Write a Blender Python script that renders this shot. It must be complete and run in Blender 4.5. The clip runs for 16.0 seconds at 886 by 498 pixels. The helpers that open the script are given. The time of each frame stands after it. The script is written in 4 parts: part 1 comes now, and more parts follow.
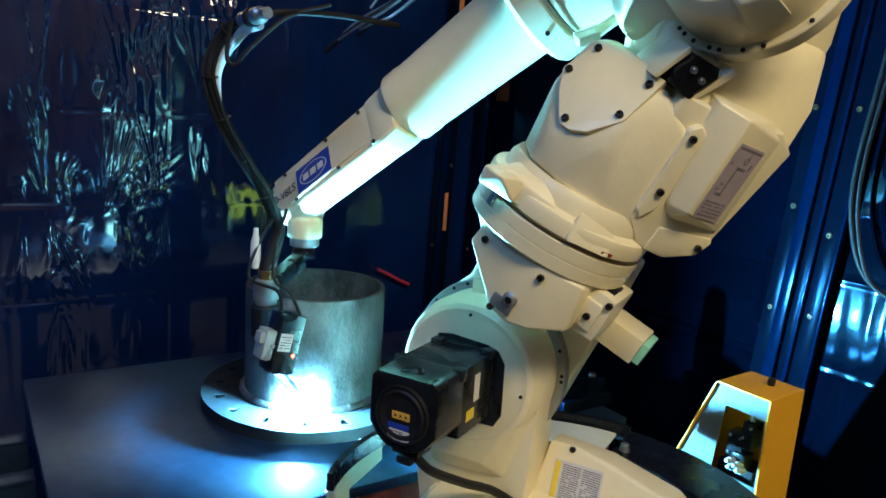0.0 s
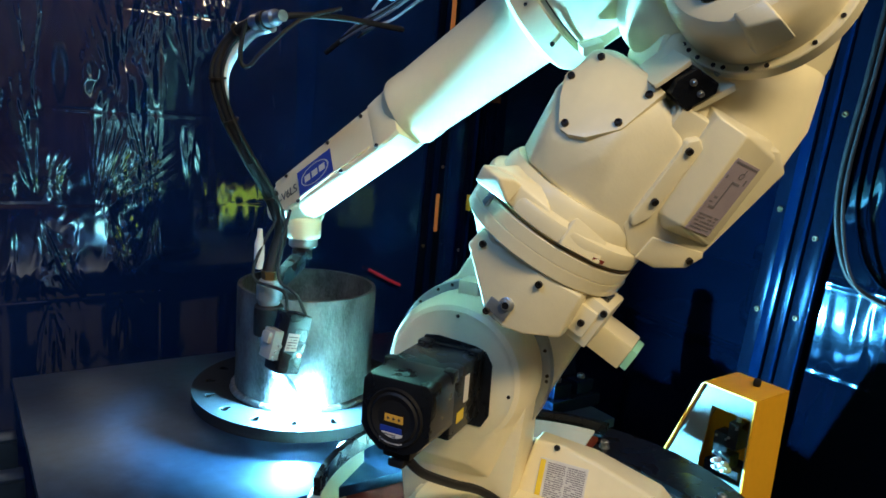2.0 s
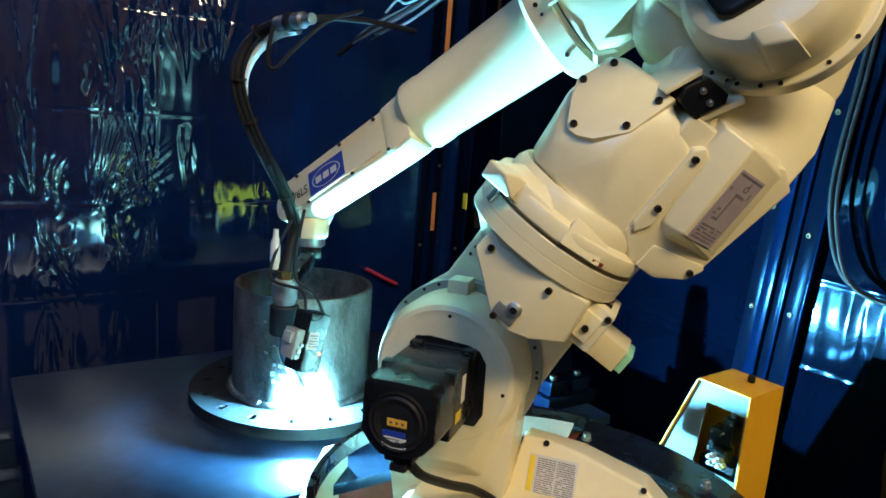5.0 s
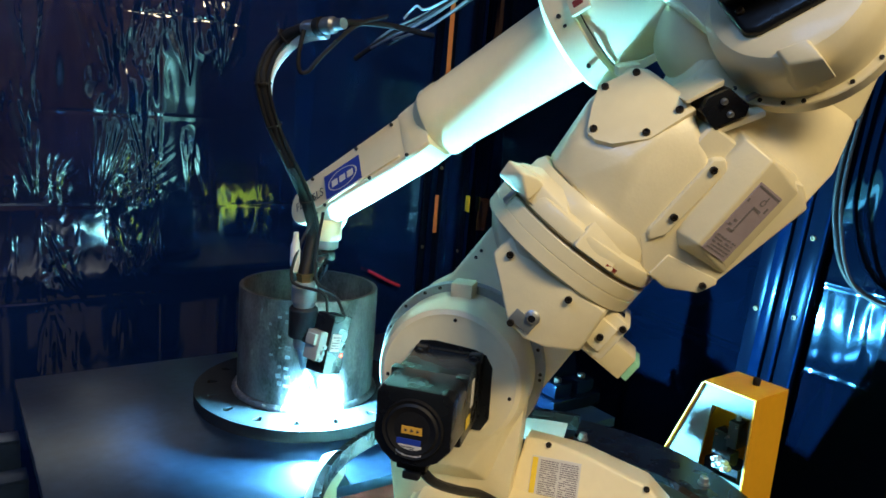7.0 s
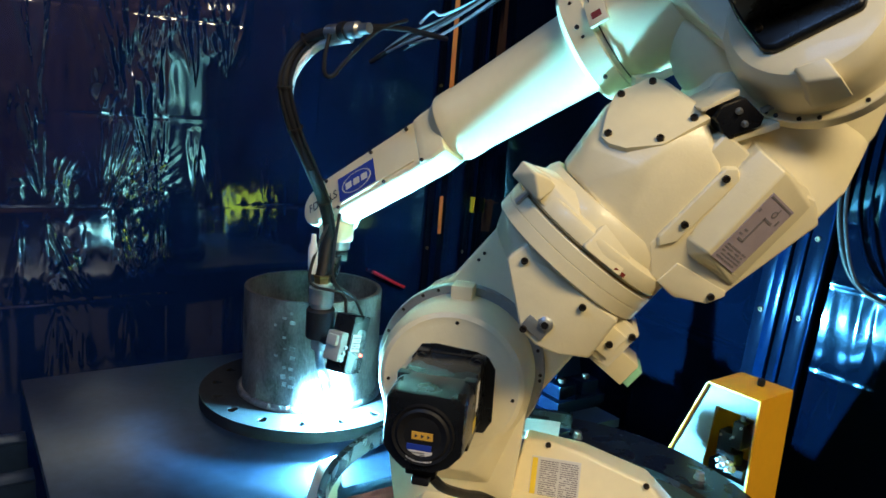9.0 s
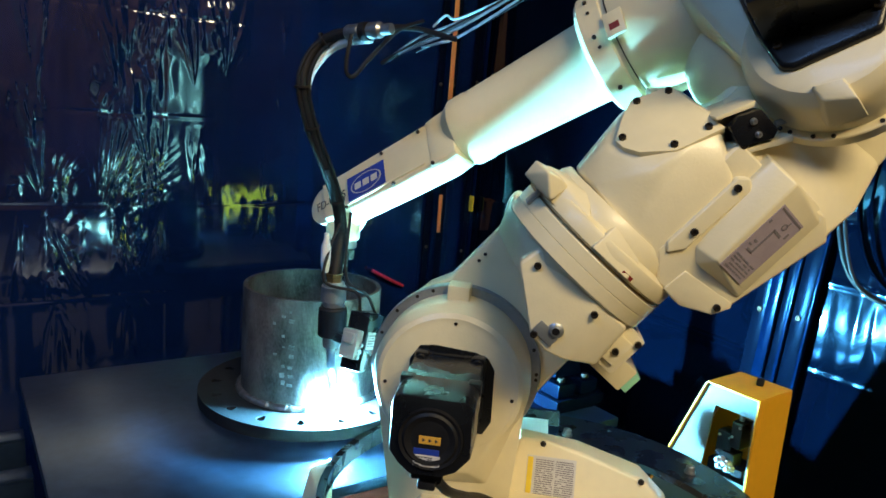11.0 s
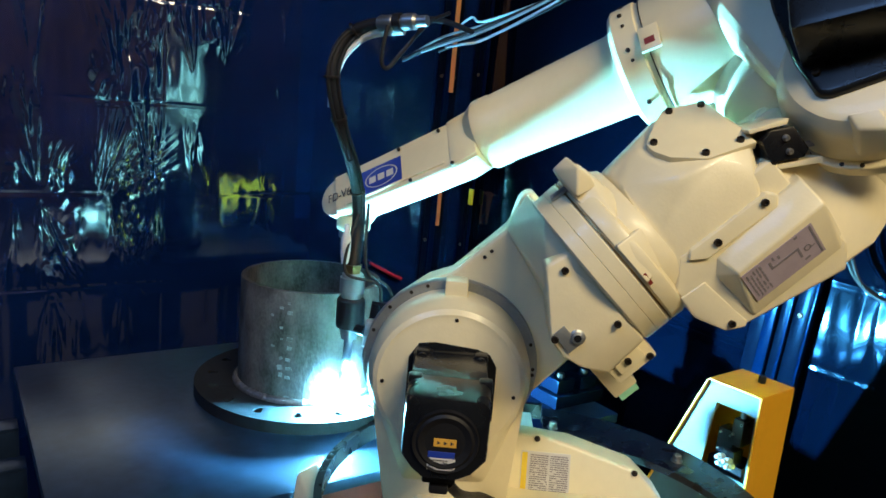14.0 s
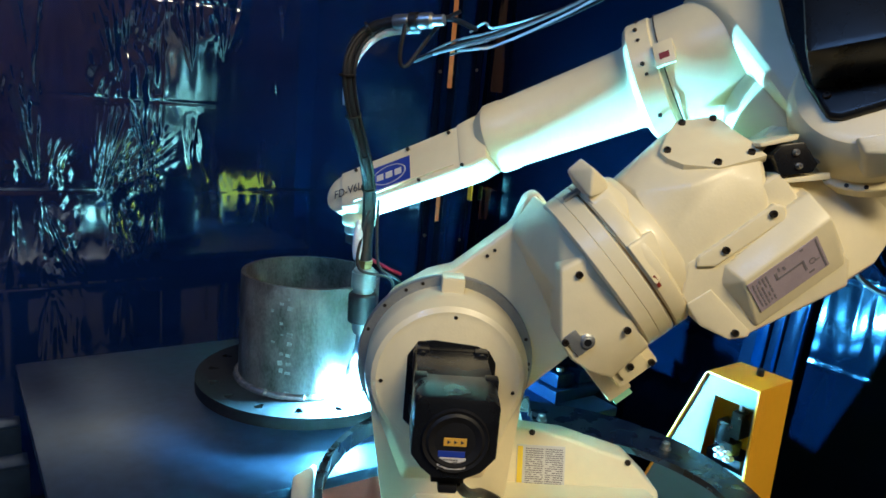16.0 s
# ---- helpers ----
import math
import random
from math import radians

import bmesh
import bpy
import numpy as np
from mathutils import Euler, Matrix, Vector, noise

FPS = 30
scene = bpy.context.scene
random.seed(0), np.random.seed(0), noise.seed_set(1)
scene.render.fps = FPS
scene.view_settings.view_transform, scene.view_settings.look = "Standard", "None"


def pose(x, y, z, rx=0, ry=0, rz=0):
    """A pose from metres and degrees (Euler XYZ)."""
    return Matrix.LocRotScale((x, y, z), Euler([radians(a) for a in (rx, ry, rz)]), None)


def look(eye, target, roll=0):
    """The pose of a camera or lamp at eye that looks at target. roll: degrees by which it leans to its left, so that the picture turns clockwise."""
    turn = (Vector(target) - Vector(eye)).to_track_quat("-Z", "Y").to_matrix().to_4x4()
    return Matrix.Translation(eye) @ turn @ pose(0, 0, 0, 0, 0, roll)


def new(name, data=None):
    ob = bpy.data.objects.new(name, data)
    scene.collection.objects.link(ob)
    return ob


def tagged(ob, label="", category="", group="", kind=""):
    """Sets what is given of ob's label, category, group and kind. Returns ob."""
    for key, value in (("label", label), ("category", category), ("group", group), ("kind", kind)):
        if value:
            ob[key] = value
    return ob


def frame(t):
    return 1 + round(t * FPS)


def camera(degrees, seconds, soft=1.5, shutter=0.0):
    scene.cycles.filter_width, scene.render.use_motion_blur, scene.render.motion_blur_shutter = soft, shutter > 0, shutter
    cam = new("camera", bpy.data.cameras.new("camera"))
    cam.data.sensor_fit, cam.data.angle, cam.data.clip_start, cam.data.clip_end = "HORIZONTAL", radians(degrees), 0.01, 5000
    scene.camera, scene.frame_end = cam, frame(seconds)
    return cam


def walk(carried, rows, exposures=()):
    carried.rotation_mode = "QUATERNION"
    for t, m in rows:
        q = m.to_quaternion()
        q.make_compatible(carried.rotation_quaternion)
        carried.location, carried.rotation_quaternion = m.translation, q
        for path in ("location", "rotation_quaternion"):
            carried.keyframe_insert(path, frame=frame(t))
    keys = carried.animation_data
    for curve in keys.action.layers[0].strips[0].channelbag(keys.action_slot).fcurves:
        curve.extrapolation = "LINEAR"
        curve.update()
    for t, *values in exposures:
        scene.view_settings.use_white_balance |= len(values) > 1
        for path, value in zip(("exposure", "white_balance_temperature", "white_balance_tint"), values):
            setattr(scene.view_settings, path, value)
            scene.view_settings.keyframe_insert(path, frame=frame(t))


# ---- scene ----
# ---------------------------------------------------------------- camera
cam = camera(62.98, 16.0, soft=1.6)

PATH = (  # seconds, x, y, z, tilt, lean, turn
    (0.0, 0.008, 0.016, 1.555, 78.83, 4.15, 0.76),
    (0.5, 0.013, 0.014, 1.555, 78.80, 4.08, 0.64),
    (1.0, 0.012, 0.013, 1.557, 78.92, 4.22, 0.48),
    (1.5, 0.008, 0.007, 1.557, 78.95, 4.46, 0.17),
    (2.0, 0.010, 0.003, 1.556, 78.99, 4.62, 0.07),
    (2.5, 0.011, 0.001, 1.556, 78.73, 4.62, -0.09),
    (3.0, 0.018, -0.000, 1.556, 78.68, 4.40, -0.00),
    (3.5, 0.018, 0.001, 1.555, 78.87, 4.31, -0.03),
    (4.0, 0.018, -0.004, 1.556, 78.93, 4.45, -0.07),
    (6.5, 0.001, -0.006, 1.555, 79.02, 4.45, -0.19),
    (7.0, -0.002, -0.007, 1.555, 79.12, 4.56, -0.21),
    (7.5, -0.002, -0.008, 1.553, 78.98, 4.58, -0.04),
    (8.0, -0.001, -0.012, 1.555, 79.06, 4.37, 0.10),
    (8.5, -0.001, -0.009, 1.555, 79.00, 4.44, 0.23),
    (9.0, 0.002, -0.011, 1.556, 79.17, 4.39, 0.25),
    (11.5, -0.002, -0.007, 1.555, 79.00, 4.75, 0.01),
    (12.0, -0.003, -0.005, 1.551, 78.82, 4.98, -0.12),
    (12.5, -0.003, -0.005, 1.551, 78.85, 5.17, -0.25),
    (13.0, -0.006, -0.004, 1.551, 78.71, 5.25, -0.42),
    (13.5, -0.009, 0.002, 1.548, 78.60, 5.32, -0.35),
    (14.0, -0.011, 0.009, 1.547, 78.65, 5.34, -0.21),
    (14.5, -0.009, 0.007, 1.548, 78.59, 5.26, -0.18),
    (15.0, -0.008, 0.003, 1.548, 78.60, 5.26, -0.13),
    (15.5, -0.008, 0.002, 1.547, 78.49, 5.04, -0.17),
    (16.0, -0.008, 0.003, 1.548, 78.30, 5.01, -0.23),
)


def carried_pose(x, y, z, tilt, lean, turn):
    return pose(x, y, z) @ pose(0, 0, 0, 0, 0, turn) @ pose(0, 0, 0, tilt) @ pose(0, 0, 0, 0, 0, lean)


EXPOSURES = (  # seconds, stops, kelvin, tint: darker and bluer while the arc flares at the start and the end
    (0.0, 0.04, 5700, 9), (1.0, 0.05, 5750, 9), (1.6, 0.14, 5950, 9), (4.0, 0.22, 6150, 9),
    (12.5, 0.22, 6150, 9), (14.0, 0.24, 5950, 9), (16.0, 0.26, 5750, 9))
walk(cam, [(r[0], carried_pose(*r[1:])) for r in PATH], EXPOSURES)

# ---------------------------------------------------------------- world and lights
world = bpy.data.worlds.new("hall")
scene.world = world
world.use_nodes = True
world.node_tree.nodes["Background"].inputs[0].default_value = (0.10, 0.25, 0.8, 1)
world.node_tree.nodes["Background"].inputs[1].default_value = 0.30


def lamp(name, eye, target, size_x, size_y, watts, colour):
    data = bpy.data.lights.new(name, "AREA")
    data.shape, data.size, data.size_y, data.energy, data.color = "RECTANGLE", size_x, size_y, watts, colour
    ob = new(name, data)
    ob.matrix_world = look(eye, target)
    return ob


lamp("unseen_lamp", (1.4, -1.4, 3.9), (0.5, 1.2, 1.3), 1.8, 0.7, 101, (1.0, 0.77, 0.43))
# added out of view to brighten the wall that the back curtain reflects
lamp("unseen_lamp", (3.0, -2.2, 4.6), (3.0, -3.0, 0), 2.4, 0.4, 60, (1.0, 0.80, 0.52))
# added blue fill out of view, lifts the back curtain and the table
lamp("unseen_lamp", (-2.2, -1.6, 4.4), (-0.9, 2.0, 1.0), 2.4, 0.6, 55, (0.26, 0.50, 1.0))

# ---------------------------------------------------------------- materials


def material(name, colour, rough=0.5, metal=0.0, spot=0.15, scale=12.0, bump=0.0, bump_scale=60.0, stretch=(1, 1, 1), coat=0.0, spec=0.5, glow=0.0):
    """A painted or metal surface with stains and grain at two scales."""
    m = bpy.data.materials.new(name)
    m.use_nodes = True
    nt = m.node_tree
    b = nt.nodes["Principled BSDF"]
    b.inputs["Metallic"].default_value = metal
    b.inputs["Coat Weight"].default_value = coat
    b.inputs["Specular IOR Level"].default_value = spec
    geo = nt.nodes.new("ShaderNodeTexCoord")
    mp = nt.nodes.new("ShaderNodeMapping")
    mp.inputs["Scale"].default_value = stretch
    nt.links.new(geo.outputs["Object"], mp.inputs[0])
    n1 = nt.nodes.new("ShaderNodeTexNoise")
    n1.inputs["Scale"].default_value, n1.inputs["Detail"].default_value = scale, 6
    n2 = nt.nodes.new("ShaderNodeTexNoise")
    n2.inputs["Scale"].default_value, n2.inputs["Detail"].default_value = scale * 9, 4
    for n in (n1, n2):
        nt.links.new(mp.outputs[0], n.inputs["Vector"])
    mix = nt.nodes.new("ShaderNodeMath")
    mix.operation = "MULTIPLY_ADD"
    mix.inputs[1].default_value = 0.45
    nt.links.new(n2.outputs[0], mix.inputs[0])
    nt.links.new(n1.outputs[0], mix.inputs[2])
    ramp = nt.nodes.new("ShaderNodeValToRGB")
    ramp.color_ramp.elements[0].position, ramp.color_ramp.elements[1].position = 0.45, 0.95
    lo = [c * (1 - spot) for c in colour]
    hi = [min(1, c * (1 + spot * 0.6)) for c in colour]
    ramp.color_ramp.elements[0].color, ramp.color_ramp.elements[1].color = (*lo, 1), (*hi, 1)
    nt.links.new(mix.outputs[0], ramp.inputs[0])
    nt.links.new(ramp.outputs[0], b.inputs["Base Color"])
    r = nt.nodes.new("ShaderNodeMapRange")
    r.inputs["To Min"].default_value, r.inputs["To Max"].default_value = max(0.02, rough * 0.8), min(1, rough * 1.25)
    nt.links.new(n1.outputs[0], r.inputs["Value"])
    nt.links.new(r.outputs[0], b.inputs["Roughness"])
    if bump:
        nb = nt.nodes.new("ShaderNodeTexNoise")
        nb.inputs["Scale"].default_value, nb.inputs["Detail"].default_value = bump_scale, 4
        nt.links.new(mp.outputs[0], nb.inputs["Vector"])
        bp = nt.nodes.new("ShaderNodeBump")
        bp.inputs["Strength"].default_value, bp.inputs["Distance"].default_value = bump, 0.004
        nt.links.new(nb.outputs[0], bp.inputs["Height"])
        nt.links.new(bp.outputs[0], b.inputs["Normal"])
    if glow:
        b.inputs["Emission Color"].default_value = (*colour, 1)
        b.inputs["Emission Strength"].default_value = glow
    return m


cream = material("cream_paint", (0.80, 0.71, 0.47), 0.36, spot=0.07, scale=5, bump=0.08, bump_scale=220, coat=0.15)
black_metal = material("black_anodised", (0.007, 0.008, 0.011), 0.27, spec=0.32, spot=0.3, scale=20, bump=0.05, bump_scale=300)
black_rubber = material("black_rubber", (0.010, 0.010, 0.012), 0.5, spec=0.25, spot=0.3, scale=30, bump=0.1, bump_scale=150)
bolt_black = material("black_oxide", (0.03, 0.024, 0.02), 0.4, metal=0.6, spot=0.3)
bare_steel = material("bare_steel", (0.42, 0.43, 0.44), 0.32, metal=0.9, spot=0.2, scale=25, bump=0.08)
grey_alloy = material("grey_alloy", (0.36, 0.38, 0.39), 0.42, metal=0.7, spot=0.15, scale=25)
plate_steel = material("plate_steel", (0.046, 0.088, 0.185), 0.31, metal=0.8, spot=0.35, scale=4, bump=0.12, bump_scale=26)
pipe_steel = material("pipe_steel", (0.105, 0.100, 0.098), 0.45, metal=0.35, spec=0.4, spot=0.80, scale=22, bump=0.6, bump_scale=70, stretch=(1, 1, 0.55))
flange_steel = material("flange_steel", (0.012, 0.0135, 0.017), 0.6, metal=0.0, spec=0.15, spot=0.4, scale=9, bump=0.15, bump_scale=50)
weld_metal = material("weld_metal", (0.26, 0.25, 0.25), 0.35, metal=0.85, spot=0.4, scale=60, bump=0.6, bump_scale=140)
frame_steel = material("dark_frame", (0.007, 0.008, 0.012), 0.5, spec=0.2, spot=0.3)
profile_steel = material("dark_profile", (0.0014, 0.003, 0.009), 0.20, spec=0.03, spot=0.3, scale=6)
# post strips: the blue arc light on them is put into the colour
arc_lit_blue = material("arc_lit_post", (0.0010, 0.005, 0.024), 0.15, spec=0.12, spot=0.3, scale=6)
red_brown = material("red_oxide", (0.16, 0.028, 0.02), 0.5, spot=0.3, scale=8)
yellow_paint = material("yellow_paint", (0.80, 0.40, 0.012), 0.4, spot=0.08, scale=6, bump=0.05, bump_scale=200)
pale_sheet = material("pale_sheet", (0.10, 0.13, 0.14), 0.45, spot=0.08, scale=8)
white_paint = material("white_sheet", (0.74, 0.76, 0.78), 0.4, spot=0.06, scale=8)
label_white = material("label_paper", (0.66, 0.64, 0.62), 0.5, spot=0.08, scale=30)
label_mauve = material("label_film", (0.40, 0.33, 0.38), 0.4, spot=0.12, scale=30)
label_yellow = material("label_yellow", (0.80, 0.58, 0.03), 0.5, spot=0.08)
label_blue = material("label_blue", (0.02, 0.05, 0.36), 0.35, spot=0.1, scale=40, coat=0.3)
ink = material("ink", (0.04, 0.04, 0.05), 0.6, spot=0.1)
grey_ink = material("grey_ink", (0.2, 0.18, 0.2), 0.6, spot=0.1)
red_mark = material("red_mark", (0.25, 0.03, 0.02), 0.5, spot=0.3)
pen_red = material("red_plastic", (0.5, 0.03, 0.06), 0.35, spot=0.1)
brass = material("brass", (0.30, 0.21, 0.09), 0.4, metal=0.9, spot=0.2)
dull_brass = material("dull_brass", (0.07, 0.05, 0.018), 0.5, metal=0.3, spot=0.3)
chalk = material("chalk", (0.22, 0.23, 0.24), 0.7, spot=0.7, scale=60)
cable_blue = material("pale_blue_hose", (0.30, 0.48, 0.60), 0.3, spot=0.1)
clear_grey = material("grey_plastic", (0.33, 0.36, 0.36), 0.4, spot=0.1)
# orange of the reflections painted at the curtain corner
reflection_orange = material("reflection_orange", (0.62, 0.22, 0.06), 0.5, spot=0.2, stretch=(1, 1, 0.1))
# for the unseen walls: blue ambient light is put into this paint
bounce_blue = material("bounce_blue", (0.10, 0.13, 0.20), 0.7, spot=0.15, scale=1.5)
# for the unseen wall whose brown the back curtain reflects
reflected_ochre = material("reflected_ochre", (0.30, 0.17, 0.07), 0.7, spot=0.5, scale=1.1)
concrete = material("floor_concrete", (0.017, 0.018, 0.022), 0.6, spot=0.3, scale=3, bump=0.2)


def film(name, colour, rough, ior=1.75, tint=(0.95, 0.95, 1.0)):
    """Glossy welding-curtain film; its creases are in the mesh."""
    m = material(name, colour, rough, spot=0.4, scale=3, spec=0.8)
    m.node_tree.nodes["Principled BSDF"].inputs["IOR"].default_value = ior
    return tinted(m, tint)


def tinted(m, tint):
    m.node_tree.nodes["Principled BSDF"].inputs["Specular Tint"].default_value = (*tint, 1)
    return m


# blue raised: the fume haze before the back curtain is put into its colour
hazed_film = film("creased_haze_blue_film", (0.0030, 0.0145, 0.074), 0.07)
# near-black copy of the same film; its dimness is put into the colour
curtain = film("darkened_curtain_film", (0.0005, 0.0016, 0.0060), 0.05, 1.42, (0.32, 0.62, 1.0))
# blue tint put into the posts' sheen for the arc
tinted(profile_steel, (0.22, 0.50, 1.0))
tinted(arc_lit_blue, (0.22, 0.50, 1.0))


def glowing(name, colour, strength):
    m = bpy.data.materials.new(name)
    m.use_nodes = True
    b = m.node_tree.nodes["Principled BSDF"]
    b.inputs["Base Color"].default_value = (*colour, 1)
    b.inputs["Emission Color"].default_value = (*colour, 1)
    b.inputs["Emission Strength"].default_value = strength
    return m


arc_glow = glowing("arc_plasma", (0.23, 0.72, 1.0), 66000.0)
led_red = glowing("led_red", (1.0, 0.10, 0.05), 6.0)
green_glass = material("green_glass", (0.35, 0.75, 0.55), 0.15, spot=0.05)

# ---------------------------------------------------------------- mesh helpers


def link_mesh(name, bm, mat, smooth=35):
    me = bpy.data.meshes.new(name)
    bmesh.ops.recalc_face_normals(bm, faces=bm.faces)
    bm.to_mesh(me)
    bm.free()
    me.materials.append(mat)
    for p in me.polygons:
        p.use_smooth = True
    me.set_sharp_from_angle(angle=radians(smooth))
    return me


def part(name, bm, mat, parent=None, label="", smooth=35):
    ob = new(name, link_mesh(name, bm, mat, smooth))
    ob.parent = parent
    if label:
        ob["label"] = label
    return ob


def empty(name, x=0, y=0, z=0, rz=0):
    ob = new(name)
    ob.matrix_world = pose(x, y, z, 0, 0, rz)
    return ob


def join(*bms):
    out = bms[0]
    for b in bms[1:]:
        me = bpy.data.meshes.new("tmp")
        b.to_mesh(me)
        b.free()
        out.from_mesh(me)
        bpy.data.meshes.remove(me)
    return out


def moved(bm, m):
    bmesh.ops.transform(bm, matrix=m, verts=bm.verts)
    return bm


def rounded(bm, width, seg=2, angle=25):
    edges = [e for e in bm.edges if len(e.link_faces) == 2 and e.calc_face_angle(0) > radians(angle)]
    if edges and width > 0:
        bmesh.ops.bevel(bm, geom=edges, offset=width, segments=seg, profile=0.6, affect="EDGES", clamp_overlap=True)
    return bm


def box(x0, x1, y0, y1, z0, z1, bevel=0.003, seg=2):
    bm = bmesh.new()
    bmesh.ops.create_cube(bm, size=1)
    moved(bm, Matrix.Translation(((x0 + x1) / 2, (y0 + y1) / 2, (z0 + z1) / 2)) @ Matrix.Diagonal((x1 - x0, y1 - y0, z1 - z0, 1)))
    return rounded(bm, bevel, seg)


def prism(poly, y0, y1, bevel=0.004, seg=2, shrink=1.0):
    """A polygon of (x, z) drawn out along y; shrink narrows the y0 end about its centre."""
    bm = bmesh.new()
    cx, cz = sum(p[0] for p in poly) / len(poly), sum(p[1] for p in poly) / len(poly)
    a = [bm.verts.new((cx + (x - cx) * shrink, y0, cz + (z - cz) * shrink)) for x, z in poly]
    b = [bm.verts.new((x, y1, z)) for x, z in poly]
    n = len(poly)
    bm.faces.new(a)
    bm.faces.new(b[::-1])
    for i in range(n):
        bm.faces.new((a[i], b[i], b[(i + 1) % n], a[(i + 1) % n]))
    bmesh.ops.recalc_face_normals(bm, faces=bm.faces)
    return rounded(bm, bevel, seg)


def hull(points, bevel=0.006, seg=3):
    bm = bmesh.new()
    for p in points:
        bm.verts.new(p)
    r = bmesh.ops.convex_hull(bm, input=bm.verts)
    bmesh.ops.delete(bm, geom=[v for v in r["geom_interior"] if isinstance(v, bmesh.types.BMVert)], context="VERTS")
    bmesh.ops.dissolve_limit(bm, angle_limit=radians(4), verts=bm.verts, edges=bm.edges)
    return rounded(bm, bevel, seg)


def lathe(profile, seg=48):
    """Turns (radius, height) about the z axis; closed at the ends where the radius is 0."""
    bm = bmesh.new()
    rings = []
    for r, h in profile:
        if r < 1e-6:
            rings.append([bm.verts.new((0, 0, h))])
        else:
            rings.append([bm.verts.new((r * math.cos(2 * math.pi * i / seg), r * math.sin(2 * math.pi * i / seg), h)) for i in range(seg)])
    for a, b in zip(rings, rings[1:]):
        for i in range(seg):
            j = (i + 1) % seg
            if len(a) == 1 and len(b) > 1:
                bm.faces.new((a[0], b[i], b[j]))
            elif len(b) == 1 and len(a) > 1:
                bm.faces.new((a[i], a[j], b[0]))
            elif len(a) > 1:
                bm.faces.new((a[i], a[j], b[j], b[i]))
    return bm


TO_Y = Matrix.Rotation(radians(90), 4, "X")      # z axis of a lathe to -y
TO_X = Matrix.Rotation(radians(-90), 4, "Y")     # z axis of a lathe to -x


def spline(points, n=10):
    """Points of a smooth curve through the given ones."""
    pts = [Vector(p) for p in points]
    pts = [pts[0] * 2 - pts[1]] + pts + [pts[-1] * 2 - pts[-2]]
    out = []
    for i in range(1, len(pts) - 2):
        p0, p1, p2, p3 = pts[i - 1:i + 3]
        for k in range(n):
            t = k / n
            out.append(0.5 * (2 * p1 + (p2 - p0) * t + (2 * p0 - 5 * p1 + 4 * p2 - p3) * t * t + (3 * p1 - p0 - 3 * p2 + p3) * t ** 3))
    out.append(pts[-2])
    return out


def tube(points, radius, seg=10, n=10, smooth=True):
    pts = spline(points, n) if smooth else [Vector(p) for p in points]
    bm = bmesh.new()
    rings, up = [], Vector((0.31, 0.2, 0.93)).normalized()
    for i, p in enumerate(pts):
        d = (pts[min(i + 1, len(pts) - 1)] - pts[max(i - 1, 0)]).normalized()
        up = (up - d * up.dot(d)).normalized()
        side = d.cross(up)
        r = radius(i / (len(pts) - 1)) if callable(radius) else radius
        rings.append([bm.verts.new(p + (up * math.cos(a) + side * math.sin(a)) * r) for a in (2 * math.pi * k / seg for k in range(seg))])
    for a, b in zip(rings, rings[1:]):
        for i in range(seg):
            j = (i + 1) % seg
            bm.faces.new((a[i], a[j], b[j], b[i]))
    bm.faces.new(rings[0][::-1])
    bm.faces.new(rings[-1])
    return bm


def facing(normal, at, spin=0.0):
    """A pose whose z axis points along normal."""
    q = Vector(normal).to_track_quat("Z", "Y").to_matrix().to_4x4()
    return Matrix.Translation(at) @ q @ Matrix.Rotation(radians(spin), 4, "Z")


def bolt_mesh(r=0.006, h=0.006):
    return lathe([(0, 0), (r, 0), (r, h * 0.8), (r * 0.85, h), (r * 0.5, h), (r * 0.45, h * 0.55), (0, h * 0.55)], 12)


BOLT = link_mesh("bolt", bolt_mesh(), bolt_black)
SMALL_BOLT = link_mesh("small_bolt", bolt_mesh(0.0035, 0.002), bolt_black)
STEEL_BOLT = link_mesh("steel_bolt", join(lathe([(0, 0), (0.012, 0), (0.012, 0.004), (0.009, 0.004), (0.009, 0.014), (0.007, 0.016), (0.004, 0.016), (0.004, 0.01), (0, 0.01)], 16)), bare_steel)


def bolts(parent, places, normal, mesh=None, name="bolt"):
    for p in places:
        ob = new(name, mesh or BOLT)
        ob.parent = parent
        ob.matrix_local = facing(normal, p)


def ring_points(cx, cz, r, y, n=32, a0=0, a1=360):
    return [(cx + r * math.cos(radians(a0 + (a1 - a0) * i / n)), y, cz + r * math.sin(radians(a0 + (a1 - a0) * i / n))) for i in range(n)]

# ---------------------------------------------------------------- the enclosure
U = Vector((0.82, 0.572, 0)).normalized()      # along the table and the back curtain
V = Vector((U.y, -U.x, 0))                     # towards the viewer, along the side curtain
YAW = math.degrees(math.atan2(U.y, U.x))
CORNER = Vector((0.02, 3.28, 0))
SIDE = Matrix.Rotation(radians(-1.6), 3, "Z") @ V       # the side curtain runs a little askew
SIDE_FROM = CORNER + V * 1.6 - SIDE * 1.6


def structure(name, bm, mat, label, smooth=35):
    return tagged(part(name, bm, mat, None, "", smooth), label, name.split("_")[0], "", "structure")


def steps(*runs):
    """Values from run to run, each (end, step) after the first (start,)."""
    out = [runs[0][0]]
    for end, step in runs[1:]:
        n = max(1, round((end - out[-1]) / step))
        a = out[-1]
        out += [a + (end - a) * (k + 1) / n for k in range(n)]
    return out


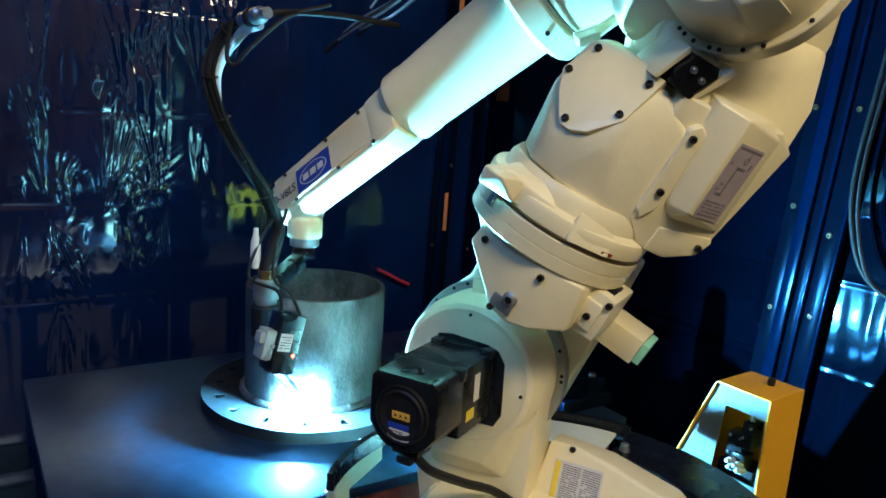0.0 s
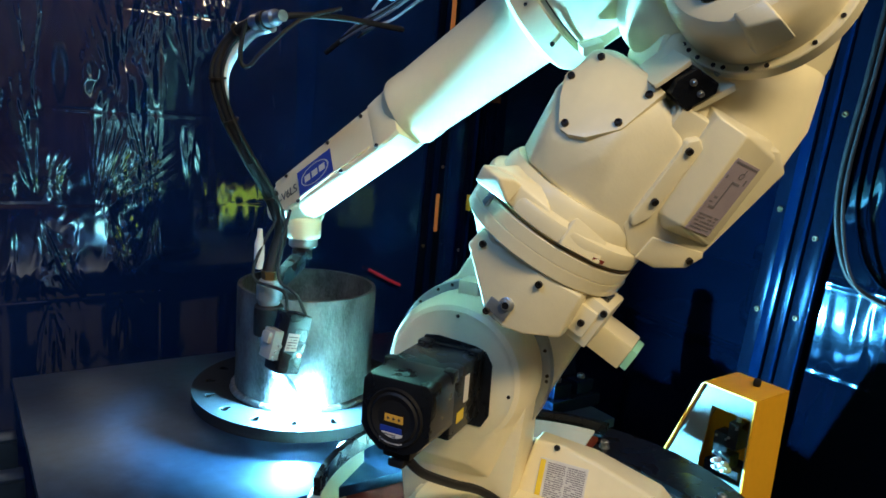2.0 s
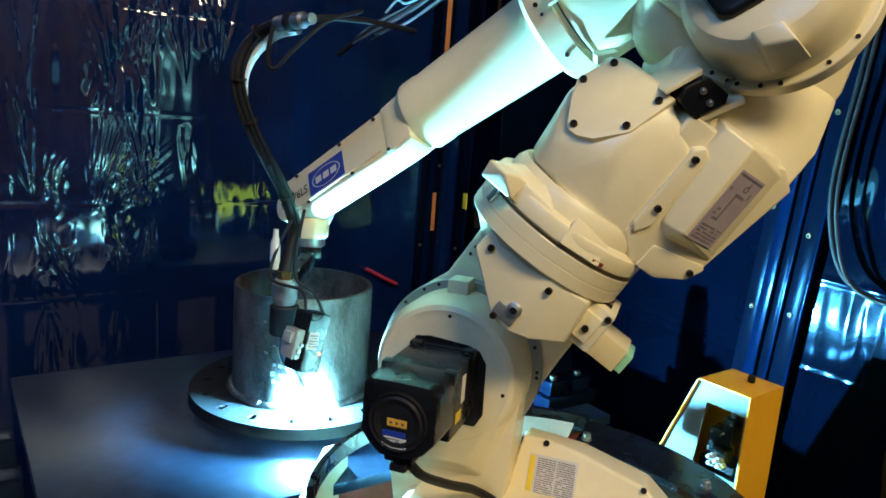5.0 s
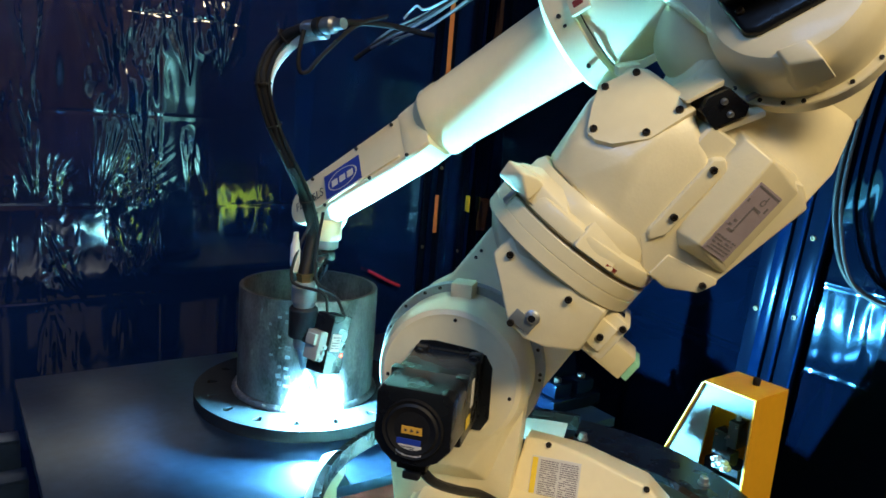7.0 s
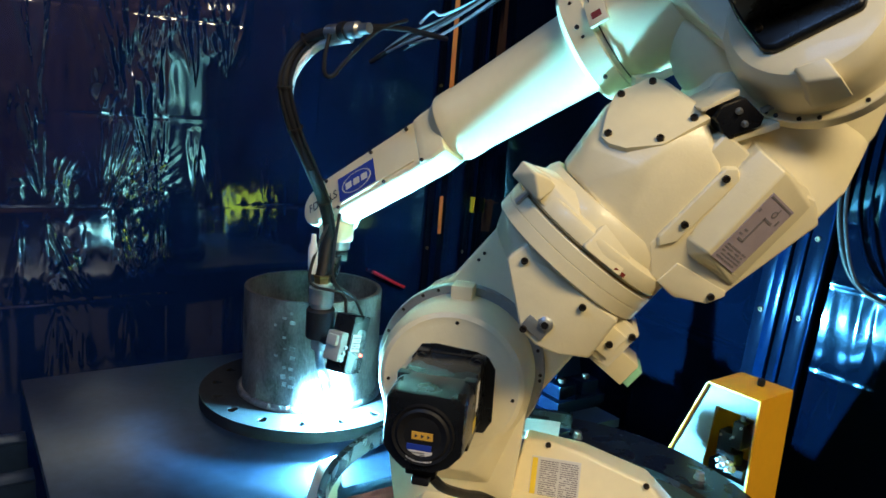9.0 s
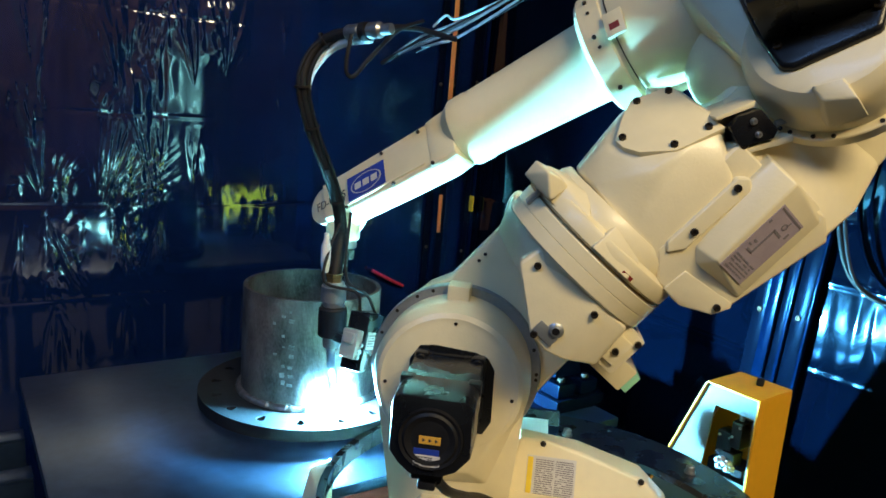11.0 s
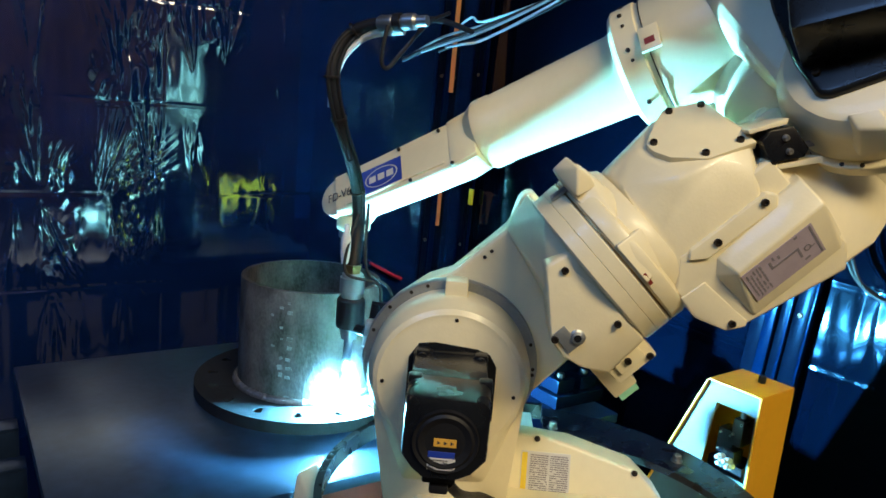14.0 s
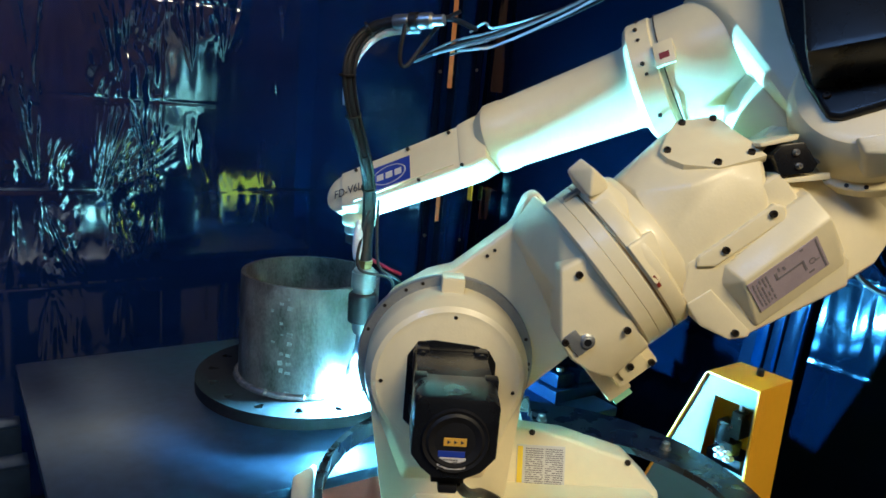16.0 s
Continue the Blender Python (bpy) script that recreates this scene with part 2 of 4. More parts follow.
def sheet(origin, along, ss, zs, relief):
    """A curtain sheet with its creases as real relief; relief(s, z) pushes it along its normal. A plain lining hangs behind."""
    nrm = Vector((along.y, -along.x, 0))
    bm = bmesh.new()
    for back in (0, 1):
        if back:
            ss, zs = ss[::len(ss) - 1], zs[::len(zs) - 1]
        grid = [[bm.verts.new(origin + along * s + nrm * (-0.06 if back else relief(s, z)) + Vector((0, 0, z))) for z in zs] for s in ss]
        for i in range(len(ss) - 1):
            for k in range(len(zs) - 1):
                bm.faces.new((grid[i][k], grid[i + 1][k], grid[i + 1][k + 1], grid[i][k + 1]))
    return bm


def crease(s, z, seed):
    return noise.noise(Vector((s * 9 + seed, z * 1.1, seed * 3.7)))


def ridge(s, z, seed):
    return 1 - 2 * abs(noise.noise(Vector((s + seed, z, seed * 3.7))))


# creases that fan out from a pinched point: along, height, up or down, slant, half angle, length, creases, depth
FANS = (
    (-1.645, 1.135, 1, 0.0, 0.62, 0.17, 9, 0.022), (-1.650, 1.135, 1, -0.10, 0.13, 0.44, 12, 0.016), (-1.66, 1.50, 1, 0.0, 0.22, 0.40, 8, 0.012),
    (-1.650, 1.145, -1, 0.22, 0.26, 0.34, 7, 0.020), (-1.72, 1.145, -1, 0.0, 0.16, 0.30, 8, 0.012), (-1.62, 0.815, -1, 0.12, 0.34, 0.30, 5, 0.018),
    (-1.480, 1.10, 1, 0.50, 0.55, 0.30, 15, 0.015), (-1.29, 1.12, 1, -0.12, 0.22, 0.32, 12, 0.015), (-1.40, 1.44, 1, -0.05, 0.34, 0.42, 7, 0.016), (-1.30, 1.46, 1, 0.0, 0.16, 0.40, 8, 0.010),
    (-1.440, 1.145, -1, 0.20, 0.22, 0.34, 8, 0.018), (-1.275, 1.145, -1, -0.06, 0.18, 0.24, 8, 0.016), (-1.40, 0.815, -1, 0.05, 0.3, 0.25, 5, 0.010),
    (-1.165, 1.56, 1, -0.12, 0.22, 0.36, 6, 0.020), (-1.05, 1.60, 1, -0.02, 0.34, 0.30, 6, 0.020), (-1.165, 1.135, 1, 0.0, 0.10, 0.26, 7, 0.012), (-1.10, 1.14, 1, -0.16, 0.10, 0.26, 6, 0.012),
    (-0.90, 1.14, 1, 0.05, 0.22, 0.18, 8, 0.007), (-0.90, 1.14, -1, 0.0, 0.30, 0.15, 7, 0.009), (-0.84, 1.42, 1, -0.15, 0.10, 0.14, 6, 0.012), (-0.83, 1.68, 1, 0.0, 0.12, 0.16, 6, 0.014),
    (-1.95, 1.14, 1, 0.0, 0.5, 0.4, 7, 0.016), (-1.95, 1.14, -1, 0.0, 0.4, 0.4, 7, 0.016))
# crumpled places: along, height, half width, half height, facets a metre, depth
CRUMPLES = ((-1.345, 1.205, 0.085, 0.075, 34, 0.0052), (-1.60, 1.215, 0.045, 0.06, 36, 0.0042), (-1.38, 1.58, 0.11, 0.13, 15, 0.0100), (-1.59, 0.98, 0.06, 0.13, 21, 0.0058),
            (-1.07, 1.77, 0.09, 0.10, 17, 0.0100), (-1.37, 1.02, 0.06, 0.09, 20, 0.0050), (-1.72, 1.21, 0.03, 0.05, 34, 0.0036), (-1.70, 1.45, 0.06, 0.08, 20, 0.0060), (-1.22, 1.82, 0.06, 0.07, 22, 0.0070), (-1.00, 1.20, 0.16, 0.11, 24, 0.00035), (-0.86, 1.2, 0.05, 0.2, 16, 0.0012))


def back_relief(s, z):
    """Soft vertical waves, with bundles of sharp creases that fan out above and below the seams; s runs from the free end."""
    q = s - 2.73
    v = 0.006 * crease(s * 0.45, z * 0.7, 3.1) + 0.0010 * crease(s * 2.0, z * 1.2, 9.4)
    for k, (aq, az, way, slant, half, length, count, depth) in enumerate(FANS):
        dz = (z - az) * way
        if dz < 0.002 or dz > length * 1.1 or abs(q - aq) > 0.4:
            continue
        dx = q - aq
        th, r = math.atan2(dx, dz) - slant, math.hypot(dx, dz)
        w = math.exp(-(th / half) ** 4 - (r / length) ** 6)
        if w > 0.01:
            v += w * depth * min(r, 0.22) * (ridge(th * count, r * 5, k * 1.7 + 0.3) + 0.4 * ridge(th * count * 2.3, r * 14, k * 2.9 + 0.7))
    for k, (cq, cz, wq, wz, count, depth) in enumerate(CRUMPLES):
        a, b = (q - cq) / wq, (z - cz) / wz
        if abs(a) > 1.6 or abs(b) > 1.6:
            continue
        w = math.exp(-a ** 4 - b ** 4)
        v += w * depth * (noise.noise(Vector((q * count, z * count * 0.55, k * 5.1))) + 0.35 * ridge(q * count * 1.7, z * count * 0.9, k * 3.3 + 0.2))
    v += 0.0012 / (1 + math.exp(-(q + 1.262) / 0.0025))
    for zs, amount in ((1.14, 1.0), (0.815, 0.7), (1.80, 0.8), (1.455, 0.5)):
        worn = max(0.12, min(1.0, 0.35 + 1.3 * noise.noise(Vector((q * 3.1, zs * 9, 4.4)))))
        v -= 0.0026 * amount * worn * math.exp(-((z - zs) / 0.006) ** 2)
    return v


def side_relief(s, z):
    v = 0.006 * crease(s * 0.6, z * 0.8, 5.5) + 0.0016 * crease(s * 2.2, z * 1.3, 1.4)
    for zs in (0.94, 1.19, 1.75):
        v -= 0.0016 * math.exp(-((z - zs) / 0.007) ** 2)
    w = math.exp(-((s - 1.90) / 0.20) ** 2)
    v += w * (0.0035 * noise.noise(Vector((s * 7, z * 4, 2.2))) + 0.0012 * noise.noise(Vector((s * 26, z * 9, 8.2))))
    below = 1 / (1 + math.exp((z - 1.16) / 0.01))
    v += w * below * max(0.0, min(1.0, (z - 0.95) / 0.2)) * 0.0013 * ridge(s * 24, z * 1.5, 6.1)
    return v


def enclosure():
    structure("floor", box(-6, 6, -4, 6, -0.05, 0, 0), concrete, "dark painted concrete workshop floor under the cell")
    structure("curtain_back", sheet(CORNER - U * 2.73, U, steps((0,), (0.72, 0.02), (1.98, 0.0032), (2.80, 0.012)), steps((0.05,), (0.7, 0.03), (1.95, 0.0042), (2.75, 0.03)), back_relief), hazed_film,
              "glossy dark blue creased welding curtain behind the table, lightened for haze", 180)
    # side curtain hangs in the darkened copy of the film
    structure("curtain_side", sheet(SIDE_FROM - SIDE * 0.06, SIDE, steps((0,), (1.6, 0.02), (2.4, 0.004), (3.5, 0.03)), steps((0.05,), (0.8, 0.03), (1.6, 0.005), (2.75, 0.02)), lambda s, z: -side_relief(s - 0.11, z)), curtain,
              "glossy blue welding curtain beside the robot, darkened copy of the back film", 180)
    # added hall behind the viewer and overhead, unseen; colours tint reflections and bounced light
    structure("wall_hall", box(-6, 6, -4.15, -4.0, 0, 5.0, 0), reflected_ochre, "unseen ochre hall wall added behind the cell for the curtain to reflect")
    structure("wall_left", box(-6.15, -6, -4, 6, 0, 5.0, 0), bounce_blue, "unseen blue-grey hall wall added at the end of the hall")
    structure("wall_right", box(6, 6.15, -4, 6, 0, 5.0, 0), bounce_blue, "unseen blue-grey hall wall added past the cell")
    structure("wall_far", box(-6, 6, 6.0, 6.15, 0, 5.0, 0), bounce_blue, "unseen blue-grey hall wall added behind the curtains")
    structure("ceiling", box(-6, 6, -4, 6, 5.0, 5.15, 0), bounce_blue, "unseen blue-grey hall ceiling added high above")


def wall_pose(which, s, z, lean=0.0):
    """A place on the back ("b") or side ("s") curtain: x along it, z up, -y towards the room."""
    at = CORNER + U * s if which == "b" else SIDE_FROM + SIDE * s
    yaw = YAW if which == "b" else YAW - 91.6
    return pose(at.x, at.y, z, 0, 0, yaw) @ pose(0, 0, 0, 0, lean if which == "b" else lean)


def post(name, which, s, lean, pieces, label, studs=()):
    """An upright of several profiles, each x0, x1, depth and material, standing before a curtain."""
    p = empty(name)
    p.matrix_world = wall_pose(which, s, 0, 0)
    tagged(p, label, "post", "curtain posts")
    shear = math.tan(radians(lean))
    for x0, x1, depth, mat in pieces:
        bm = box(x0, x1, -0.012 - depth, -0.012, 0.0, 2.7, 0.003)
        for v in bm.verts:
            v.co.x += v.co.z * shear
        part("profile", bm, mat, p)
    for x, z, depth in studs:
        ob = new("stud", STUD)
        ob.parent, ob.matrix_local = p, facing((0, -1, 0), (x + z * shear, -0.012 - depth, z))
    return p


STUD = link_mesh("stud", lathe([(0, 0), (0.007, 0), (0.008, 0.003), (0.0065, 0.005), (0.0038, 0.005), (0.003, 0.002), (0, 0.002)], 14), dull_brass)


def strip(name, which, s, z0, z1, wide, mat, label, lean=0.0, category="strip"):
    bm = box(-wide / 2, wide / 2, -0.034, -0.030, z0, z1, 0.001)
    ob = part(name, bm, mat)
    ob.matrix_world = wall_pose(which, s, 0) @ pose(0, 0, 0, 0, lean)
    return tagged(ob, label, category)


def fittings():
    post("corner_post", "b", -0.125, 1.0, ((-0.05, -0.02, 0.010, profile_steel), (-0.018, 0.012, 0.016, arc_lit_blue), (0.014, 0.05, 0.010, profile_steel)), "dark steel corner post of the curtain frame with an arc-lit blue strip",
         ((-0.035, 1.66, 0.010), (-0.035, 0.945, 0.010), (0.032, 1.66, 0.010), (0.032, 1.30, 0.010)))
    post("corner_post", "s", 0.06, 1.0, ((-0.02, 0.02, 0.014, profile_steel), (0.022, 0.045, 0.008, arc_lit_blue)), "dark steel corner post of the curtain frame", ((0.0, 1.68, 0.014), (0.0, 0.93, 0.014)))
    post("door_post", "s", 1.545, 3.6, ((-0.062, -0.022, 0.012, profile_steel), (-0.020, 0.012, 0.020, arc_lit_blue), (0.014, 0.040, 0.008, profile_steel), (0.042, 0.052, 0.022, arc_lit_blue), (0.054, 0.098, 0.012, profile_steel), (0.10, 0.108, 0.018, arc_lit_blue)),
         "dark double steel door post of the curtain frame with arc-lit blue strips", ((-0.04, 1.075, 0.012), (-0.04, 1.36, 0.012), (0.074, 1.08, 0.012), (0.074, 1.30, 0.012), (-0.04, 1.62, 0.012), (0.074, 1.62, 0.012)))
    # thin orange and yellow strips stand in for reflections in the curtain corner
    strip("reflection_strip", "b", -0.082, 1.595, 2.1, 0.022, reflection_orange, "orange strip standing in for a reflection on the curtain edge")
    strip("reflection_strip", "b", -0.09, 1.01, 1.18, 0.018, reflection_orange, "short orange strip standing in for a reflection on the curtain edge")
    strip("reflection_strip", "s", 0.13, 1.12, 1.19, 0.03, label_yellow, "yellow patch standing in for a reflection on the side curtain")
    ob = part("red_cord", tube([(-0.085, -0.03, 0.043), (-0.02, -0.034, 0.01), (0.03, -0.034, -0.016), (0.075, -0.03, -0.036)], 0.008, 8), pen_red)
    ob.matrix_world = wall_pose("b", -0.33, 0.81)
    tagged(ob, "red plastic handle clipped to the back curtain", "handle")
    # hanging cable loops before the side curtain
    for k, (ds, r) in enumerate(((0.0, 0.0065), (0.022, 0.005))):
        pts = [(1.80 + ds, 2.4), (1.79 + ds, 2.0), (1.772 + ds, 1.72), (1.752 + ds, 1.48), (1.765 + ds, 1.34), (1.82 + ds, 1.22 - 0.01 * k), (1.93 + ds, 1.18), (2.06, 1.22), (2.15, 1.4)]
        c = part("hanging_cable", tube([(s - 1.8, -0.05 - 0.012 * k, z) for s, z in pts], r, 10), black_rubber)
        c.matrix_world = wall_pose("s", 1.8, 0)
        tagged(c, "black cable hanging in a loop beside the side curtain", "cable", "hanging cables")
    rail = part("curtain_rail", join(box(-2.75, 0.02, -0.05, 0.0, 2.755, 2.80, 0.003)), frame_steel)
    rail.matrix_world = wall_pose("b", 0, 0)
    tagged(rail, "dark steel rail carrying the back curtain", "rail")
    rail = part("curtain_rail", join(box(0.06, 3.45, -0.05, 0.0, 2.755, 2.80, 0.003)), frame_steel)
    rail.matrix_world = wall_pose("s", 0, 0)
    tagged(rail, "dark steel rail carrying the side curtain", "rail")


def table():
    """A thick steel plate on a dark frame; u runs along the back edge."""
    t = empty("welding_table", -1.097, 1.79, 0, YAW)
    tagged(t, "dark steel welding table with a bright scuffed plate top", "table")
    part("tabletop", box(0, 1.35, -0.872, 0, 0.745, 0.77, 0.002), plate_steel, t, "scuffed steel plate")
    part("apron", box(0.03, 1.32, -0.85, -0.83, 0.60, 0.7445, 0.003), red_brown, t, "red-brown painted apron")
    part("apron", box(0.03, 1.32, -0.05, -0.03, 0.60, 0.7445, 0.003), frame_steel, t)
    for x in (0.06, 1.23):
        for y in (-0.82, -0.11):
            part("leg", box(x, x + 0.06, y, y + 0.06, 0, 0.744, 0.004), frame_steel, t)
    return t


def side_bench():
    """Two dark channel rails that stand out beside the table."""
    b = empty("side_bench", -1.097, 1.79, 0, YAW)
    tagged(b, "dark steel channel rails of a low bench beside the table", "bench")
    for y in (-0.17, -0.375):
        part("rail", join(box(-0.75, -0.006, y - 0.058, y, 0.692, 0.70, 0.002), box(-0.75, -0.006, y - 0.058, y - 0.050, 0.62, 0.6915, 0.001)), plate_steel, b)
    for x in (-0.72, -0.12):
        for y in (-0.17, -0.375):
            part("leg", box(x, x + 0.05, y - 0.049, y - 0.002, 0, 0.6915, 0.003), frame_steel, b)


def clamp():
    c = empty("clamp_block", 0.375, 1.93, 0.77, YAW)
    tagged(c, "dark steel clamp block bolted to the table corner", "clamp")
    part("foot", box(-0.09, 0.09, -0.06, 0.06, 0.0, 0.035, 0.004), profile_steel, c)
    part("pad", box(-0.075, -0.010, -0.045, 0.045, 0.0355, 0.075, 0.006), profile_steel, c)
    part("pad", box(0.010, 0.075, -0.045, 0.045, 0.0355, 0.075, 0.006), profile_steel, c)
    part("upright", hull([(-0.05, 0.0, 0.0755), (0.05, 0.0, 0.0755), (-0.05, 0.05, 0.0755), (0.05, 0.05, 0.0755), (-0.03, 0.01, 0.2), (0.03, 0.01, 0.2), (-0.03, 0.045, 0.2), (0.03, 0.045, 0.2)], 0.006), profile_steel, c)
    for x in (-0.045, 0.045):
        ob = new("bolt", BOLT)
        ob.parent, ob.matrix_local = c, pose(x, -0.02, 0.075) @ Matrix.Scale(1.8, 4)
    return c


PIPE = Vector((-0.337, 1.835, 0.80))


def workpiece():
    w = empty("flanged_pipe", PIPE.x, PIPE.y, 0.77)
    tagged(w, "short rusty steel pipe stub standing on a drilled flange", "pipe")
    bm = lathe([(0.178, 0.03), (0.178, 0.306), (0.1765, 0.309), (0.1665, 0.309), (0.165, 0.306), (0.165, 0.03), (0.178, 0.03)], 96)
    part("pipe_stub", bm, pipe_steel, w, "mill-scaled steel pipe with paint marks")
    # flange with sixteen holes: wedges of plate round each hole
    n, r_in, r_out, r_h, hole = 16, 0.150, 0.285, 0.243, 0.0135
    bm = bmesh.new()
    for k in range(n):
        a0 = 2 * math.pi * (k + 0.3) / n
        c = (r_h * math.cos(a0), r_h * math.sin(a0))
        da = math.pi / n
        border, rim = [], []
        steps = 6
        for i in range(steps + 1):
            border.append((a0 - da + 2 * da * i / steps, r_out))
        for i in range(steps + 1):
            border.append((a0 + da - 2 * da * i / steps, r_in))
        pts = [(r * math.cos(a), r * math.sin(a)) for a, r in border]
        for top in (1, 0):
            z = 0.03 if top else 0.0
            outer = [bm.verts.new((x, y, z)) for x, y in pts]
            inner = []
            for x, y in pts:
                d = Vector((x - c[0], y - c[1]))
                d.normalize()
                inner.append(bm.verts.new((c[0] + d.x * hole, c[1] + d.y * hole, z)))
            for i in range(len(pts)):
                j = (i + 1) % len(pts)
                f = (outer[i], outer[j], inner[j], inner[i])
                bm.faces.new(f if top else f[::-1])
            if top:
                upper, upper_in = outer, inner
            else:
                for i in range(len(pts)):
                    j = (i + 1) % len(pts)
                    bm.faces.new((upper_in[i], upper_in[j], inner[j], inner[i]))
                    if i < steps:
                        bm.faces.new((outer[i], outer[j], upper[j], upper[i]))
    bmesh.ops.remove_doubles(bm, verts=bm.verts, dist=1e-5)
    part("flange", bm, flange_steel, w, "thick steel flange with a ring of bolt holes")
    # fillet weld, rippled
    bm = bmesh.new()
    seg, prof = 160, 7
    rings = []
    for i in range(seg):
        a = 2 * math.pi * i / seg
        ripple = 1 + 0.10 * math.sin(i * 2.7) + 0.08 * noise.noise(Vector((i * 0.3, 0, 0)))
        ring = []
        for k in range(prof):
            p = math.pi / 2 * k / (prof - 1)
            ring.append(bm.verts.new(((0.177 + 0.013 * ripple * math.cos(p)) * math.cos(a), (0.177 + 0.013 * ripple * math.cos(p)) * math.sin(a), 0.0295 + 0.013 * ripple * math.sin(p))))
        rings.append(ring)
    for i in range(seg):
        a, b = rings[i], rings[(i + 1) % seg]
        for k in range(prof - 1):
            bm.faces.new((a[k], b[k], b[k + 1], a[k + 1]))
    part("weld_bead", bm, weld_metal, w, "rippled bright fillet weld")
    # unreadable stencilled marks up the pipe, as plain worn bars
    rnd = random.Random(4)
    for col, at in enumerate((-95, -101, -109)):
        for k in range(11 - 2 * col):
            if rnd.random() < 0.2 + 0.1 * col:
                continue
            wide, high, z = rnd.uniform(0.006, 0.015), rnd.uniform(0.003, 0.012), 0.283 - 0.0235 * k - 0.02 * col + rnd.uniform(-0.004, 0.004)
            bm = bmesh.new()
            bmesh.ops.create_cube(bm, size=1)
            moved(bm, Matrix.Rotation(radians(at + rnd.uniform(-1, 1)), 4, "Z") @ Matrix.Translation((0.1781, 0, z)) @ Matrix.Rotation(rnd.uniform(-0.2, 0.2), 4, "X") @ Matrix.Diagonal((0.0008, wide, high, 1)))
            part("paint_bar", bm, chalk, w)
    return w


def station():
    """Yellow sheet-metal housing with a white front plate and a cut-out."""
    s = empty("nozzle_station", 0.721, 1.516, 0.0)
    tagged(s, "yellow torch-cleaning station with a white cut-out front plate", "station")
    fx = Vector((0.642 - 0.721, 1.617 - 1.516, 0)).normalized()     # along the front, away from the near corner
    rz = math.degrees(math.atan2(fx.y, fx.x))
    s.matrix_world = pose(0.721, 1.516, 0, 0, 0, rz)
    w, d, top = 0.128, 0.144, 0.973
    # local x: along the front; local -y: towards the back of the housing
    side = prism([(0.0, 0), (0.0, top), (-0.004, top), (-0.004, 0)], -d, 0, 0.0)
    part("side_panel", side, yellow_paint, s, "deep yellow painted side panel")
    part("roof_panel", box(-0.004, w, -d, 0, top + 0.0005, top + 0.0045, 0.001), yellow_paint, s)
    slope = prism([(w, top), (w + 0.004, top), (w + 0.26, 0.3), (w + 0.256, 0.3)], -d, 0, 0.0)
    part("side_panel", slope, yellow_paint, s)
    part("back_panel", prism([(0.0005, 0.3), (0.0005, top - 0.001), (w - 0.001, top - 0.001), (w + 0.25, 0.3)], -d + 0.001, -d + 0.004, 0), yellow_paint, s)
    # front plate in four pieces round the opening, set 8 mm in
    def edge(z):
        return w - 0.002 + 0.26 * (top - z) / (top - 0.3)
    zs = (top - 0.004, top - 0.048, top - 0.21, 0.3)
    x0, x1 = 0.007, 0.108
    bm = prism([(0.001, zs[1]), (0.001, zs[0]), (edge(zs[0]), zs[0]), (edge(zs[1]), zs[1])], -0.012, -0.009, 0)
    bm = join(bm, prism([(0.001, zs[2]), (0.001, zs[1]), (x0, zs[1]), (x0, zs[2])], -0.012, -0.009, 0))
    bm = join(bm, prism([(x1 + 0.01, zs[2]), (x1 - 0.005, zs[1]), (edge(zs[1]), zs[1]), (edge(zs[2]), zs[2])], -0.012, -0.009, 0))
    bm = join(bm, prism([(0.001, zs[3]), (0.001, zs[2]), (edge(zs[2]), zs[2]), (edge(zs[3]), zs[3])], -0.012, -0.009, 0))
    part("front_plate", bm, pale_sheet, s, "white sheet-metal front plate with a cut-out")
    part("knob", lathe([(0, 0), (0.008, 0), (0.009, 0.004), (0.009, 0.014), (0.006, 0.018), (0, 0.018)], 8), black_rubber, s).matrix_local = pose(0.05, -0.095, top + 0.0045)
    # valve block inside
    part("valve_block", join(box(0.060, 0.100, -0.075, -0.03, 0.80, 0.862, 0.004), box(0.035, 0.062, -0.07, -0.02, 0.835, 0.90, 0.004), box(0.045, 0.075, -0.06, -0.02, 0.785, 0.82, 0.003)), black_metal, s)
    for x, z, y in ((0.066, 0.852, -0.029), (0.092, 0.852, -0.029), (0.066, 0.81, -0.029), (0.092, 0.81, -0.029), (0.04, 0.89, -0.019), (0.056, 0.862, -0.019)):
        ob = new("screw", STEEL_BOLT)
        ob.parent, ob.matrix_local = s, facing((0, 1, 0), (x, y, z)) @ Matrix.Scale(0.28, 4)
    for x, z in ((0.07, 0.80), (0.052, 0.796), (0.066, 0.786), (0.044, 0.786)):
        b = moved(lathe([(0, 0), (0.007, 0), (0.008, 0.004), (0.008, 0.015), (0.005, 0.017), (0.005, 0.026), (0, 0.026)], 10), facing((0.2, 1, 0.1), (x, -0.022, z)))
        part("hose_fitting", b, clear_grey, s, "pale grey push-in fitting")
    part("hose_fitting", moved(lathe([(0, 0), (0.006, 0), (0.006, 0.03), (0, 0.03)], 10), pose(0.05, -0.04, 0.895)), bare_steel, s)
    part("column", box(0.03, 0.12, -0.11, -0.04, 0, 0.78, 0.004), frame_steel, s)
    return s


# ---------------------------------------------------------------- the robot
BASE = Vector((0.227, 1.2272, 0))      # foot of the first axis
SHOULDER = 1.0581                      # height of the second axis
REACH, ARM, ELBOW_X, SPLAY = 0.2015, 0.8076, 0.0244, -0.8876


def poly(c, t):
    u, v = (t - 8) / 8, 0
    for k in c:
        v = v * u + k
    return v


TURN = (-0.514, 0.665, 0.334, -0.072, 15.433, -12.543)
